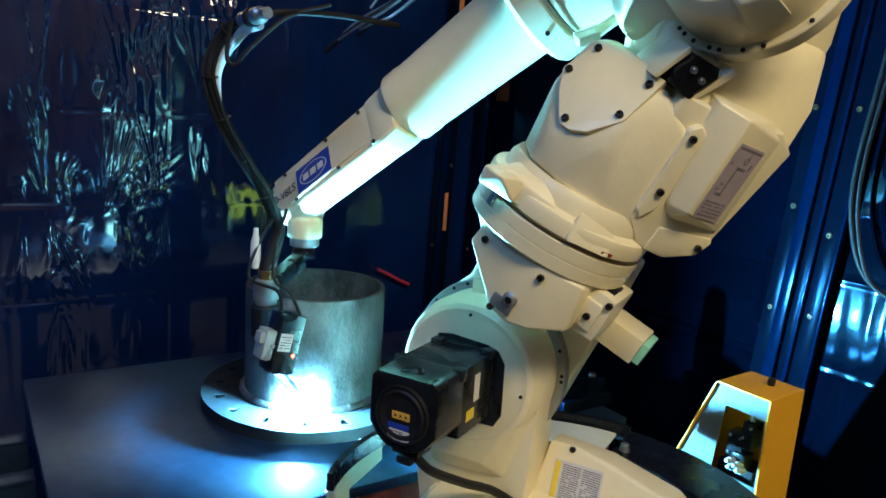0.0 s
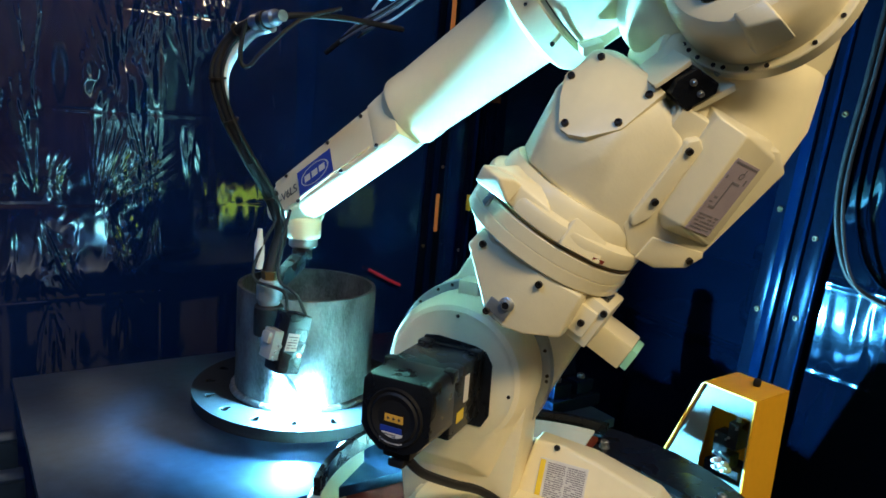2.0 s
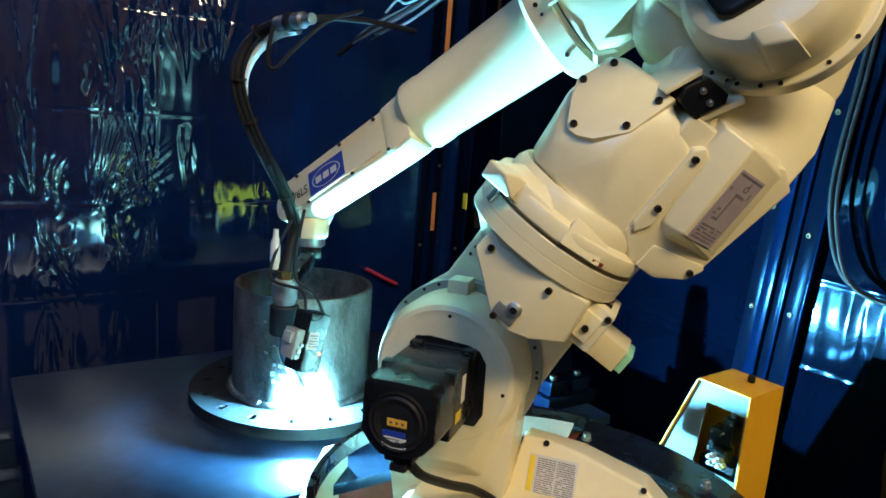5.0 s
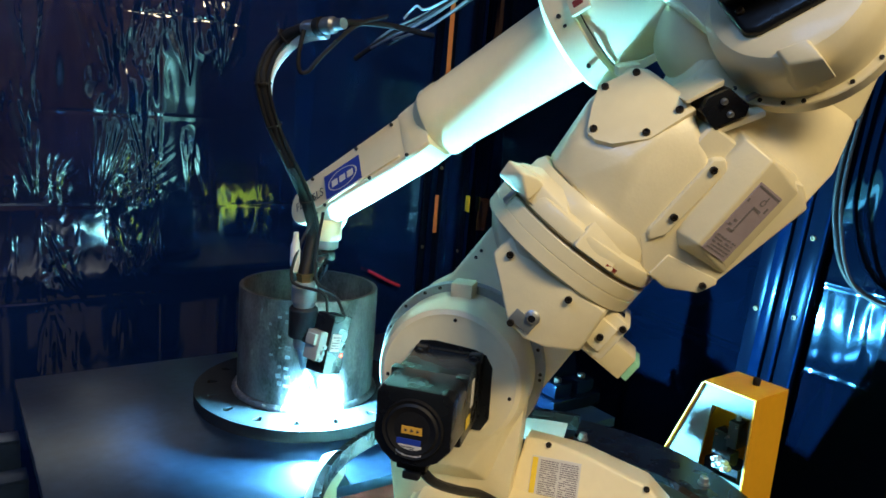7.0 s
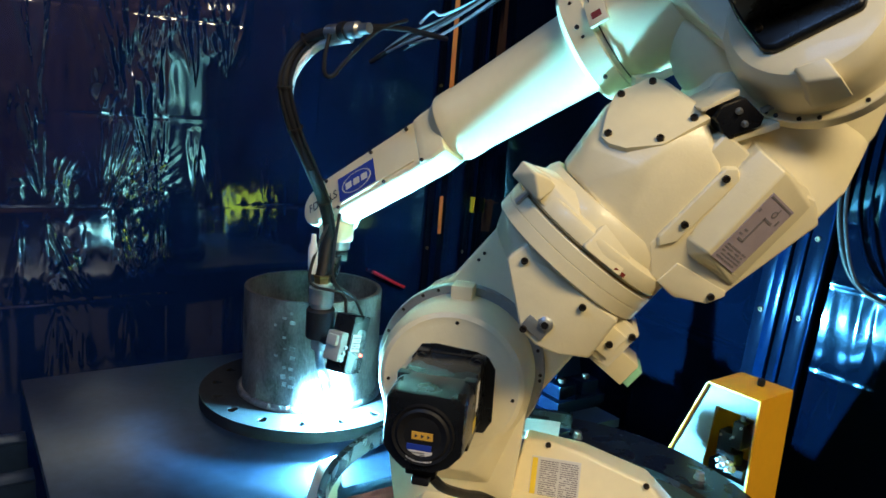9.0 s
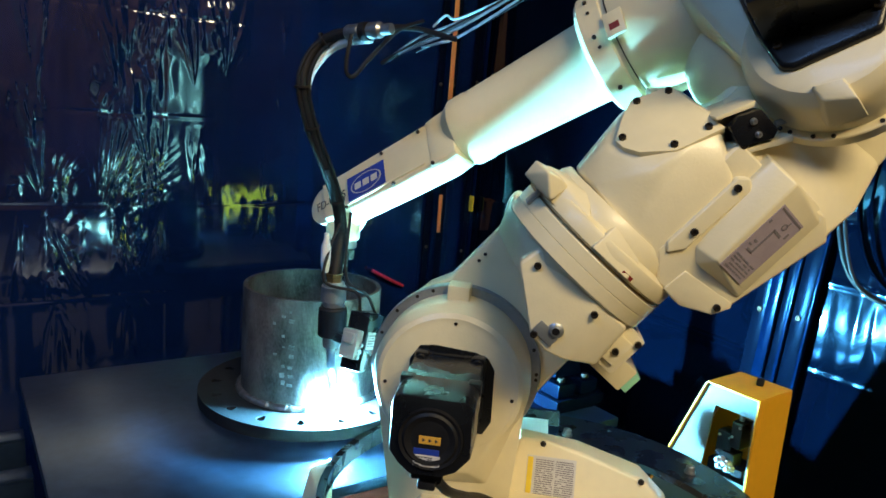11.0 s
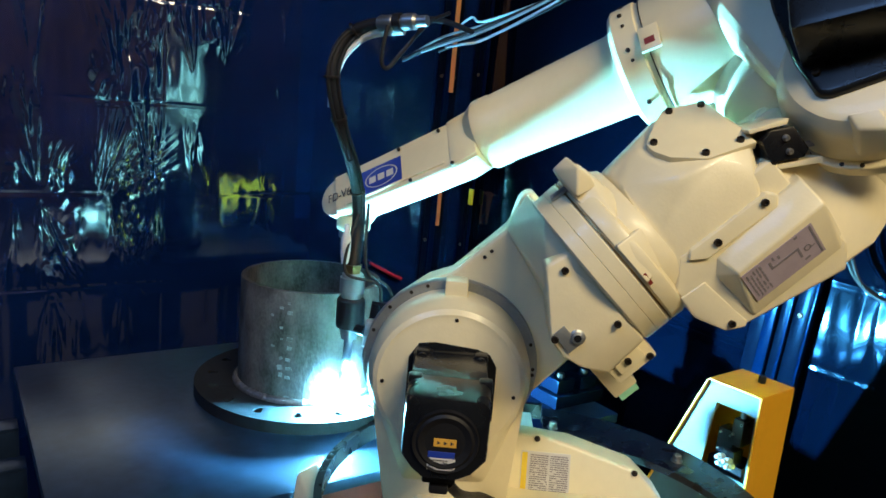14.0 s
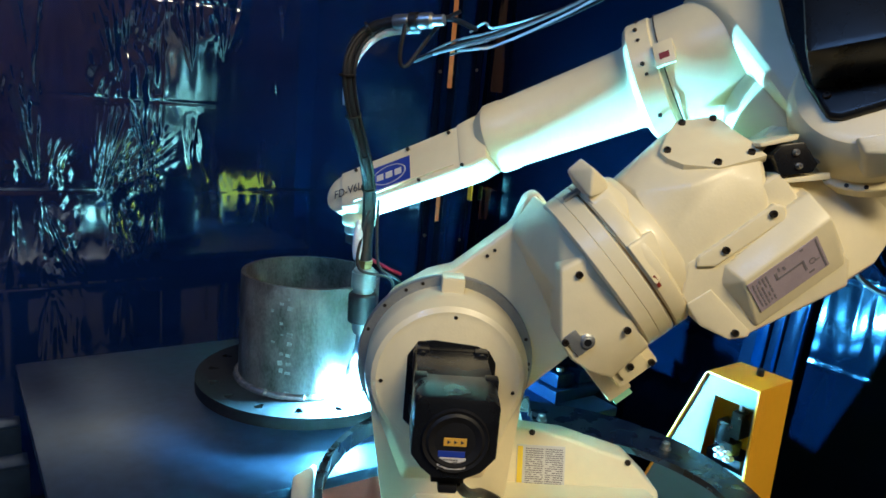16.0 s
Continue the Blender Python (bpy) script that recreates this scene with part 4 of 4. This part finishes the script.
    part("red_mark", moved(box(-0.011, 0.011, -0.003, 0.003, 0, 0.001, 0), facing((0.2, -1, 0), (0.026, -0.150, 0.381)) @ Matrix.Rotation(radians(0), 4, "Z")), red_mark, a, "small red alignment mark")
    part("latch", join(moved(box(-0.017, 0.017, -0.006, 0.006, 0, 0.006, 0.002), facing((-0.9, -0.35, 0), (-0.142, -0.052, 0.366)) @ Matrix.Rotation(radians(80), 4, "Z"))), bare_steel, a, "bare steel latch")
    part("seam_strip", lathe([(0.1495, 0.3695), (0.1502, 0.3695), (0.1502, 0.3725), (0.1495, 0.3725)], 72), brass, a)
    # limit-switch block
    part("switch_bracket", join(prism([(-0.040, 0.640), (-0.034, 0.638), (-0.009, 0.690), (-0.015, 0.697)], -0.100, 0.0, 0.0015), prism([(0.022, 0.630), (0.031, 0.630), (0.071, 0.694), (0.062, 0.700)], -0.106, 0.0, 0.002), prism([(-0.036, 0.638), (0.028, 0.630), (0.064, 0.696), (-0.012, 0.692)], -0.062, 0.0, 0.002)), cream, a)
    outline = [(-0.016, 0.642), (0.012, 0.634), (0.020, 0.637), (0.044, 0.676), (0.038, 0.690), (-0.004, 0.692), (-0.020, 0.662)]
    sw = part("switch_block", prism(outline, -0.112, -0.055, 0.003), black_metal, a, "black switch block")
    for x, z in ((0.002, 0.672), (0.022, 0.664)):
        ob = new("screw", STEEL_BOLT)
        ob.parent, ob.matrix_local = sw, facing((0, -1, 0), (x, -0.112, z)) @ Matrix.Scale(0.45, 4)
    part("tab", join(prism([(-0.100, 0.628), (-0.088, 0.614), (-0.056, 0.648), (-0.040, 0.686), (-0.052, 0.690), (-0.066, 0.662)], 0.118, 0.126, 0.001), prism([(-0.100, 0.626), (-0.090, 0.614), (-0.066, 0.640), (-0.074, 0.652)], 0.085, 0.118, 0.001)), cream, a, "small folded sheet tab")
    part("plunger", moved(lathe([(0, 0), (0.005, 0), (0.005, 0.03), (0, 0.03)], 12), facing((0.5, 0, 1), (0.04, -0.08, 0.698))), bare_steel, a)
    return a


def forearm(robot):
    # own axis of the forearm: starts at the swivel flange, runs along -x
    ax = Matrix.Translation((-0.34, 0, 0.13)) @ pose(0, 0, 0, 0, -12.4)
    swivel = moved(lathe([(0, -0.27), (0.110, -0.27), (0.114, -0.26), (0.116, -0.062), (0.114, -0.058), (0.114, -0.052), (0.118, -0.050), (0.117, -0.008), (0.110, 0.0), (0.100, 0.004), (0.086, 0.007),
                          (0.0815, 0.02), (0.0745, 0.285), (0.0765, 0.290), (0.0765, 0.322), (0.062, 0.345), (0, 0.345)], 72), ax @ TO_X)
    house = hull([tuple(ax @ Vector((0.105 + 0.16 * (0.5 - 0.5 * math.sin(a)), 0.129 * math.cos(a), 0.124 * math.sin(a)))) for a in (2 * math.pi * k / 36 for k in range(36))]
                 + ring_points(0.05, -0.01, 0.112, -0.092, 36, 0, 360) + ring_points(0.05, 0.06, 0.135, -0.02, 36, 0, 180) + ring_points(0.06, 0.14, 0.13, -0.09, 20, 0, 180) + ring_points(0.06, 0.14, 0.13, 0.1, 20, 0, 180), 0.014, 4)
    shoulder = bmesh.new()
    bmesh.ops.create_uvsphere(shoulder, u_segments=48, v_segments=28, radius=1.0)
    moved(shoulder, Matrix.Translation((-0.045, 0.045, 0.055)) @ Matrix.Diagonal((0.150, 0.130, 0.125, 1)))
    drum = moved(lathe([(0, 0.112), (0.092, 0.112), (0.106, 0.108), (0.117, 0.096), (0.123, 0.075), (0.126, 0.035), (0.126, 0.0), (0, 0.0)], 72), Matrix.Translation((0.05, -0.005, -0.022)) @ TO_Y)
    # flat wrist part
    def section(x, top, low, w):
        return [tuple(ax @ Vector((x, y, z))) for y, z in ((-w, top), (-w, low + 0.006), (-w + 0.006, low), (0.004, low - 0.004), (w - 0.008, -0.05), (w - 0.008, top))]
    wrist = hull(section(-0.325, 0.038, -0.078, 0.056) + section(-0.36, 0.028, -0.088, 0.061) + section(-0.385, 0.026, -0.088, 0.061), 0.010)
    blade = hull(section(-0.36, 0.024, -0.088, 0.060) + section(-0.47, 0.023, -0.087, 0.0595) + section(-0.66, 0.022, -0.080, 0.058) + section(-0.70, 0.020, -0.074, 0.056), 0.006)
    tip = moved(lathe([(0, -0.056), (0.042, -0.056), (0.047, -0.050), (0.047, 0.044), (0.040, 0.048), (0, 0.048)], 40), ax @ Matrix.Translation((-0.703, 0, -0.026)) @ TO_Y)
    f = part("forearm", join(swivel, house, shoulder, drum, wrist, blade, tip), cream, robot, "cream forearm with a round tube and flat wrist", 30)
    ring = moved(lathe([(0.120, 0.014), (0.137, 0.014), (0.139, 0.012), (0.139, -0.010), (0.120, -0.010)], 72), Matrix.Translation((0.05, -0.008, -0.022)) @ TO_Y)
    part("elbow_ring", ring, cream, f)
    bolts(f, [(0.05 + 0.133 * math.cos(radians(a)), -0.022, -0.022 + 0.133 * math.sin(radians(a))) for a in (200, 206, 215, 228, 235, 250, 262, 290, 310)], (0, -1, 0), SMALL_BOLT, "set_screw")
    part("elbow_lug", hull([(0.015, -0.08, -0.125), (0.07, -0.08, -0.125), (0.085, -0.08, -0.165), (0.03, -0.06, -0.16), (0.024, -0.122, -0.118), (0.065, -0.122, -0.118), (0.078, -0.115, -0.15), (0.034, -0.115, -0.142)], 0.004), cream, f)
    motor = part("elbow_motor", join(prism([(-0.088, 0.26), (-0.064, 0.09), (-0.040, -0.01), (-0.012, -0.080), (0.006, -0.086), (0.12, -0.064), (0.15, 0.02), (0.15, 0.26)], -0.130, -0.09, 0.012, 3), box(-0.03, 0.125, -0.23, -0.115, -0.03, 0.24, 0.012)), black_metal, f, "black servo motor on the elbow")
    bolts(motor, [(-0.01, -0.130, -0.045), (0.12, -0.130, -0.03)], (0, -1, 0))
    for x, z in ((-0.406, 0.014), (-0.511, 0.012), (-0.654, 0.010), (-0.379, -0.080), (-0.486, -0.078), (-0.625, -0.074)):
        ob = new("bolt", BOLT)
        ob.parent, ob.matrix_local = f, facing((0, -1, 0), ax @ Vector((x, -0.0610 if x > -0.39 else -0.0592 if x < -0.6 else -0.0600, z))) @ Matrix.Scale(0.7, 4)
    tg = part("sensor_tag", moved(box(-0.018, 0.018, -0.018, 0.030, 0, 0.008, 0.002), facing((0.0, -0.97, -0.1), (-0.262, -0.113, 0.100), 10)), cream, f)
    part("tag_mark", moved(box(-0.009, 0.009, -0.006, 0.006, 0.008, 0.0092, 0), facing((0.0, -0.97, -0.1), (-0.262, -0.113, 0.100), 10)), red_mark, tg, "small red-brown mark")
    for k, ang in enumerate((70, 110, 160, 215)):
        d = Vector((0, -math.sin(radians(ang)), math.cos(radians(ang))))
        ob = new("bolt", BOLT)
        ob.parent, ob.matrix_local = f, facing(ax.to_3x3() @ d, ax @ (Vector((0.028, 0, 0)) + d * 0.1175)) @ Matrix.Scale(0.7, 4)
    bolts(f, [tuple(ax @ Vector((0.030, -0.1178 * math.cos(radians(a)), 0.1178 * math.sin(radians(a))))) for a in (-30, 5, 40)], (0, -1, 0.1), SMALL_BOLT, "set_screw")
    part("collar_seam", moved(lathe([(0.1172, -0.0635), (0.1186, -0.0635), (0.1186, -0.0615), (0.1172, -0.0615)], 72), ax @ TO_X), bolt_black, f, "dark seam round the swivel collar")
    part("cover_lip", moved(box(-0.66, -0.40, -0.0635, -0.057, -0.072, -0.067, 0.001), ax), cream, f)
    # blue emblem plate, drawn as plain shapes
    lm = ax @ Matrix.Translation((-0.5625, -0.0602, -0.036)) @ TO_Y @ Matrix.Rotation(radians(0), 4, "Z")
    lg = part("emblem_plate", plate(lm, 0.110, 0.062), label_blue, f, "blue emblem plate with a white oval")
    oval = lathe([(0.0255, 0), (0.0275, 0), (0.0275, 0.0006), (0.0255, 0.0006)], 48)
    part("oval_ring", moved(oval, lm @ Matrix.Translation((0, 0, 0.0012)) @ Matrix.Diagonal((1.62, 0.86, 1, 1))), label_white, lg)
    for k in (-0.024, 0.0, 0.024):
        part("emblem_bar", moved(box(-0.009, 0.009, -0.008, 0.008, 0, 0.0006, 0), lm @ Matrix.Translation((k, 0, 0.0012))), label_white, lg)
    # model plate: written characters as they stand
    txt = bpy.data.curves.new("model_text", "FONT")
    txt.body, txt.size, txt.extrude, txt.align_x = "FD-V6LS", 0.030, 0.0003, "CENTER"
    me_ob = new("model_lettering", txt)
    dg = bpy.context.evaluated_depsgraph_get()
    me = bpy.data.meshes.new_from_object(me_ob.evaluated_get(dg))
    bpy.data.objects.remove(me_ob)
    me.materials.append(ink)
    word = new("lettering", me)
    word.parent = f
    word.matrix_local = ax @ Matrix.Translation((-0.672, -0.0592, -0.046)) @ TO_Y @ Matrix.Diagonal((0.85, 1, 1, 1))
    word["label"] = "black printed model lettering"
    # cables from the hose to the elbow, above the tube
    for k, (dy, dz) in enumerate(((0, 0), (0.012, 0.02), (-0.01, -0.02), (0.02, -0.012), (0.0, -0.034), (0.016, 0.034))):
        pts = [(-0.51 + 0.03 * k, -0.02 + dy, 0.296 + dz * 0.8), (-0.42 + 0.02 * k, -0.02 + dy, 0.290 + dz * 1.2), (-0.30, dy, 0.288 + dz), (-0.17, 0.02 + dy, 0.294 + dz * 0.6), (-0.04, 0.03 + dy, 0.306 + dz * 0.3), (0.10, 0.04 + dy, 0.33)]
        part("upper_cable", tube([ax @ Vector(p) for p in pts], 0.0030 if k else 0.006, 8), (black_rubber, bare_steel, bare_steel, black_rubber, bare_steel, cable_blue)[k], f, "bundled cable above the forearm")
    return f


def torch(robot):
    """Origin at the wire tip, z up; the last axis runs up through the tip."""
    B = Vector((-0.066, -0.150, 0))
    up = Matrix.Translation((B.x, B.y, 0.065))
    neck = tube([(0, 0, 0.012), (-0.010, -0.022, 0.045), (-0.030, -0.068, 0.10), (-0.054, -0.122, 0.150), (B.x, B.y, 0.20), (B.x, B.y, 0.24)], lambda k: 0.0095 if k > 0.35 else 0.0115, 16)
    body = moved(lathe([(0, 0.14), (0.017, 0.14), (0.019, 0.15), (0.019, 0.17), (0.027, 0.175), (0.029, 0.18), (0.029, 0.222), (0.026, 0.228), (0.021, 0.232), (0.023, 0.236), (0.023, 0.285), (0.020, 0.288), (0, 0.288)], 28), up)
    t = part("torch", body, grey_alloy, robot, "grey and black welding torch body")
    part("shock_sensor", moved(lathe([(0.02, 0.165), (0.0295, 0.167), (0.031, 0.17), (0.031, 0.228), (0.028, 0.232), (0.02, 0.233)], 28), up), black_rubber, t, "black rubber collar")
    part("collar", moved(lathe([(0.0, 0.286), (0.017, 0.286), (0.017, 0.298), (0.019, 0.30), (0.019, 0.306), (0.0, 0.306)], 6), up), brass, t, "brass hexagon nut")
    part("neck", neck, bare_steel, t, "bent chrome torch neck")
    part("nozzle", tube([(0, 0, 0.010), (-0.006, -0.0135, 0.03), (-0.0175, -0.039, 0.066)], lambda k: 0.0085 + 0.004 * min(1, k * 2.4), 20, 6), bare_steel, t)
    part("wire", tube([(0, 0, 0.0), (-0.003, -0.005, 0.012)], 0.0008, 6, 3), bare_steel, t)
    # flange and bracket to the last axis
    part("wrist_cap", lathe([(0, 0.418), (0.038, 0.418), (0.0395, 0.422), (0.0395, 0.458), (0.037, 0.464), (0.034, 0.468), (0.034, 0.515), (0, 0.515)], 40), cream, t, "cream wrist flange")
    part("wrist_flange", lathe([(0, 0.396), (0.029, 0.396), (0.033, 0.399), (0.033, 0.4175), (0, 0.4175)], 36), grey_alloy, t)
    br = box(-0.024, 0.022, -0.03, 0.02, 0.372, 0.3955, 0.004)
    br = join(br, hull([(-0.02, -0.02, 0.35), (0.008, -0.02, 0.35), (-0.02, -0.03, 0.390), (0.008, -0.03, 0.390), (B.x - 0.006, B.y + 0.018, 0.318), (B.x + 0.02, B.y + 0.018, 0.318), (B.x - 0.006, B.y + 0.018, 0.352), (B.x + 0.02, B.y + 0.018, 0.352)], 0.004))
    part("bracket", br, black_metal, t, "dark clamp bracket")
    part("clamp_ring", moved(lathe([(0.0, 0.245), (0.027, 0.245), (0.027, 0.278), (0.0, 0.278)], 24), up), grey_alloy, t)
    part("strain_relief", moved(lathe([(0, 0), (0.007, 0), (0.0105, 0.02), (0.0105, 0.055), (0.006, 0.07), (0.005, 0.085), (0, 0.085)], 14), Matrix.Translation((-0.089, -0.153, 0.375))), white_paint, t, "white plastic strain relief")
    # laser seam sensor
    sm = Matrix.Translation((-0.022, -0.222, 0.240)) @ pose(0, 0, 0, 0, 14, 34) @ Matrix.Scale(1.08, 4)
    s = part("seam_sensor", moved(box(-0.025, 0.025, -0.024, 0.024, -0.058, 0.056, 0.004), sm), black_metal, t, "black laser seam sensor housing")
    part("sticker", plate(sm @ Matrix.Translation((-0.008, -0.0242, 0.004)) @ TO_Y, 0.026, 0.034), label_white, s, "pale sensor label")
    text_bars(s, sm @ Matrix.Translation((-0.008, -0.0256, 0.004)) @ TO_Y, 0.022, 0.026, 5, grey_ink)
    part("sticker", plate(sm @ Matrix.Translation((0.0252, -0.004, 0.020)) @ pose(0, 0, 0, 90, 0, 90), 0.022, 0.04), material("sticker_cyan", (0.08, 0.42, 0.60), 0.4), s, "cyan sensor label")
    part("sticker", plate(sm @ Matrix.Translation((0.0252, 0.014, 0.0)) @ pose(0, 0, 0, 90, 0, 90), 0.008, 0.09), label_yellow, s, "yellow laser warning strip")
    part("lamp", moved(lathe([(0, 0), (0.0035, 0), (0.003, 0.002), (0, 0.003)], 10), sm @ Matrix.Translation((0.014, -0.0242, -0.020)) @ TO_Y), led_red, s, "small red indicator")
    part("mount", moved(join(box(-0.046, -0.0255, -0.018, 0.018, -0.034, 0.022, 0.003), box(-0.054, -0.040, -0.012, 0.012, -0.005, 0.016, 0.003)), sm), clear_grey, s, "grey sensor mount")
    for k in range(3):
        part("mount_screw", moved(lathe([(0, 0), (0.004, 0), (0.004, 0.004), (0, 0.004)], 10), sm @ Matrix.Translation((-0.038 + 0.004 * k, -0.018, -0.03 + 0.012 * k)) @ TO_Y), bare_steel, s)
    part("sensor_arm", tube([(B.x, B.y, 0.235), (-0.062, -0.175, 0.235), (-0.052, -0.20, 0.235)], 0.011, 10, 6), black_metal, t)
    for k, off in enumerate(((-0.012, 0.01), (0.02, -0.005))):
        a = sm @ Vector((off[0], off[1], 0.056))
        part("sensor_cable", tube([a, a + Vector((-0.010 - 0.010 * k, 0.005, 0.04)), (B.x - 0.03 + 0.05 * k, B.y - 0.03, 0.36), (B.x - 0.02 + 0.04 * k, B.y - 0.01, 0.42), (-0.044 + 0.014 * k, -0.13, 0.50)], 0.0035, 8), black_rubber, t, "thin black sensor cable")
    # hose looping up and back
    run = [(B.x, B.y + 0.004, 0.365), (-0.056, -0.132, 0.41), (-0.048, -0.122, 0.46), (-0.070, -0.152, 0.53), (-0.108, -0.188, 0.603), (-0.148, -0.208, 0.68), (-0.172, -0.218, 0.757), (-0.162, -0.218, 0.81), (-0.136, -0.228, 0.845), (-0.108, -0.262, 0.86), (-0.070, -0.320, 0.866)]
    part("hose", tube(run[:5], lambda k: 0.0165 - 0.005 * k, 14), black_rubber, t, "thick black torch hose")
    part("hose", tube(run[4:], 0.0105, 14), black_rubber, t)
    part("hose_sleeve", tube([(-0.160, -0.200, 0.70), (-0.163, -0.207, 0.76), (-0.150, -0.210, 0.80), (-0.122, -0.222, 0.835), (-0.10, -0.256, 0.848), (-0.07, -0.30, 0.852)], lambda k: 0.0085 + 0.004 * math.sin(k * 3.1), 12), white_paint, t, "white fabric hose sleeve")
    part("side_cable", tube([(p[0] - 0.009 - 0.006 * math.sin(i * 0.7), p[1] - 0.006, p[2] + 0.004) for i, p in enumerate(run[2:])], 0.0042, 8), black_rubber, t)
    part("side_cable", tube([(p[0] + 0.009, p[1] - 0.009, p[2] - 0.004) for p in run[2:]], 0.004, 8), black_rubber, t)
    for k in (3, 5, 6, 8):
        part("cable_tie", moved(lathe([(0.0125, -0.002), (0.0165, -0.002), (0.0165, 0.002), (0.0125, 0.002)], 16), facing(Vector(run[k + 1]) - Vector(run[k - 1]), run[k])), bolt_black, t)
    d = (Vector(run[-1]) - Vector(run[-2])).normalized()
    cm = facing(d, Vector(run[-2]) + d * 0.005)
    c = part("connector", moved(lathe([(0, 0), (0.013, 0), (0.0145, 0.004), (0.0145, 0.03), (0.012, 0.033), (0.012, 0.05), (0.015, 0.053), (0.015, 0.075), (0.010, 0.08), (0.010, 0.10), (0, 0.10)], 18), cm), bare_steel, t, "steel hose connector")
    part("tie", moved(lathe([(0.012, 0.034), (0.017, 0.034), (0.017, 0.048), (0.012, 0.048)], 18), cm), black_rubber, c)
    e = Vector(run[-1])
    part("loose_cable", tube([e + Vector(p) for p in ((-0.045, 0, -0.012), (-0.052, 0, -0.055), (-0.050, 0, -0.082), (-0.036, 0, -0.084), (-0.012, 0.0, -0.055), (0.05, 0.02, 0.005), (0.12, 0.06, 0.035))], 0.004, 8), black_rubber, t, "drooping loop of thin cable")
    part("loose_cable", tube([e, e + Vector((0.05, 0.02, 0.012)), e + Vector((0.13, 0.08, 0.02)), e + Vector((0.25, 0.17, 0.02))], 0.006, 8), black_rubber, t)
    # the arc
    bm = bmesh.new()
    bmesh.ops.create_icosphere(bm, subdivisions=3, radius=0.016)
    for v in bm.verts:
        v.co = v.co * (1 + 0.3 * noise.noise(v.co * 60)) 
        v.co.z += 0.004
    part("arc", bm, arc_glow, t, "blinding blue-white welding arc")
    return t


def pedestal(robot):
    bm = lathe([(0, 0), (0.30, 0), (0.30, 0.03), (0.20, 0.04), (0.20, 0.58), (0.27, 0.60), (0.27, 0.64), (0, 0.64)], 48)
    part("pedestal", bm, frame_steel, robot, "dark steel pedestal")
    part("foot_casting", lathe([(0, 0.6405), (0.26, 0.6405), (0.26, 0.70), (0, 0.70)], 48), cream, robot)


# ---------------------------------------------------------------- build
enclosure()
fittings()
table()
side_bench()
clamp()
workpiece()
station()

robot = empty("welding_robot", BASE.x, BASE.y, 0)
tagged(robot, "cream seven-axis welding robot with black motors, bent over the table", "robot")
pedestal(robot)
TURRET = turret(robot)
LOWER = lower_arm(robot)
UPPER = upper_arm(robot)
FOREARM = forearm(robot)
TORCH = torch(robot)


def motions():
    steps = [k * 0.5 for k in range(33)]
    for ob, fn in ((TURRET, turret_pose), (LOWER, lower_pose), (UPPER, upper_pose), (FOREARM, forearm_pose), (TORCH, torch_pose)):
        walk(ob, [(t, fn(t)) for t in steps])


motions()
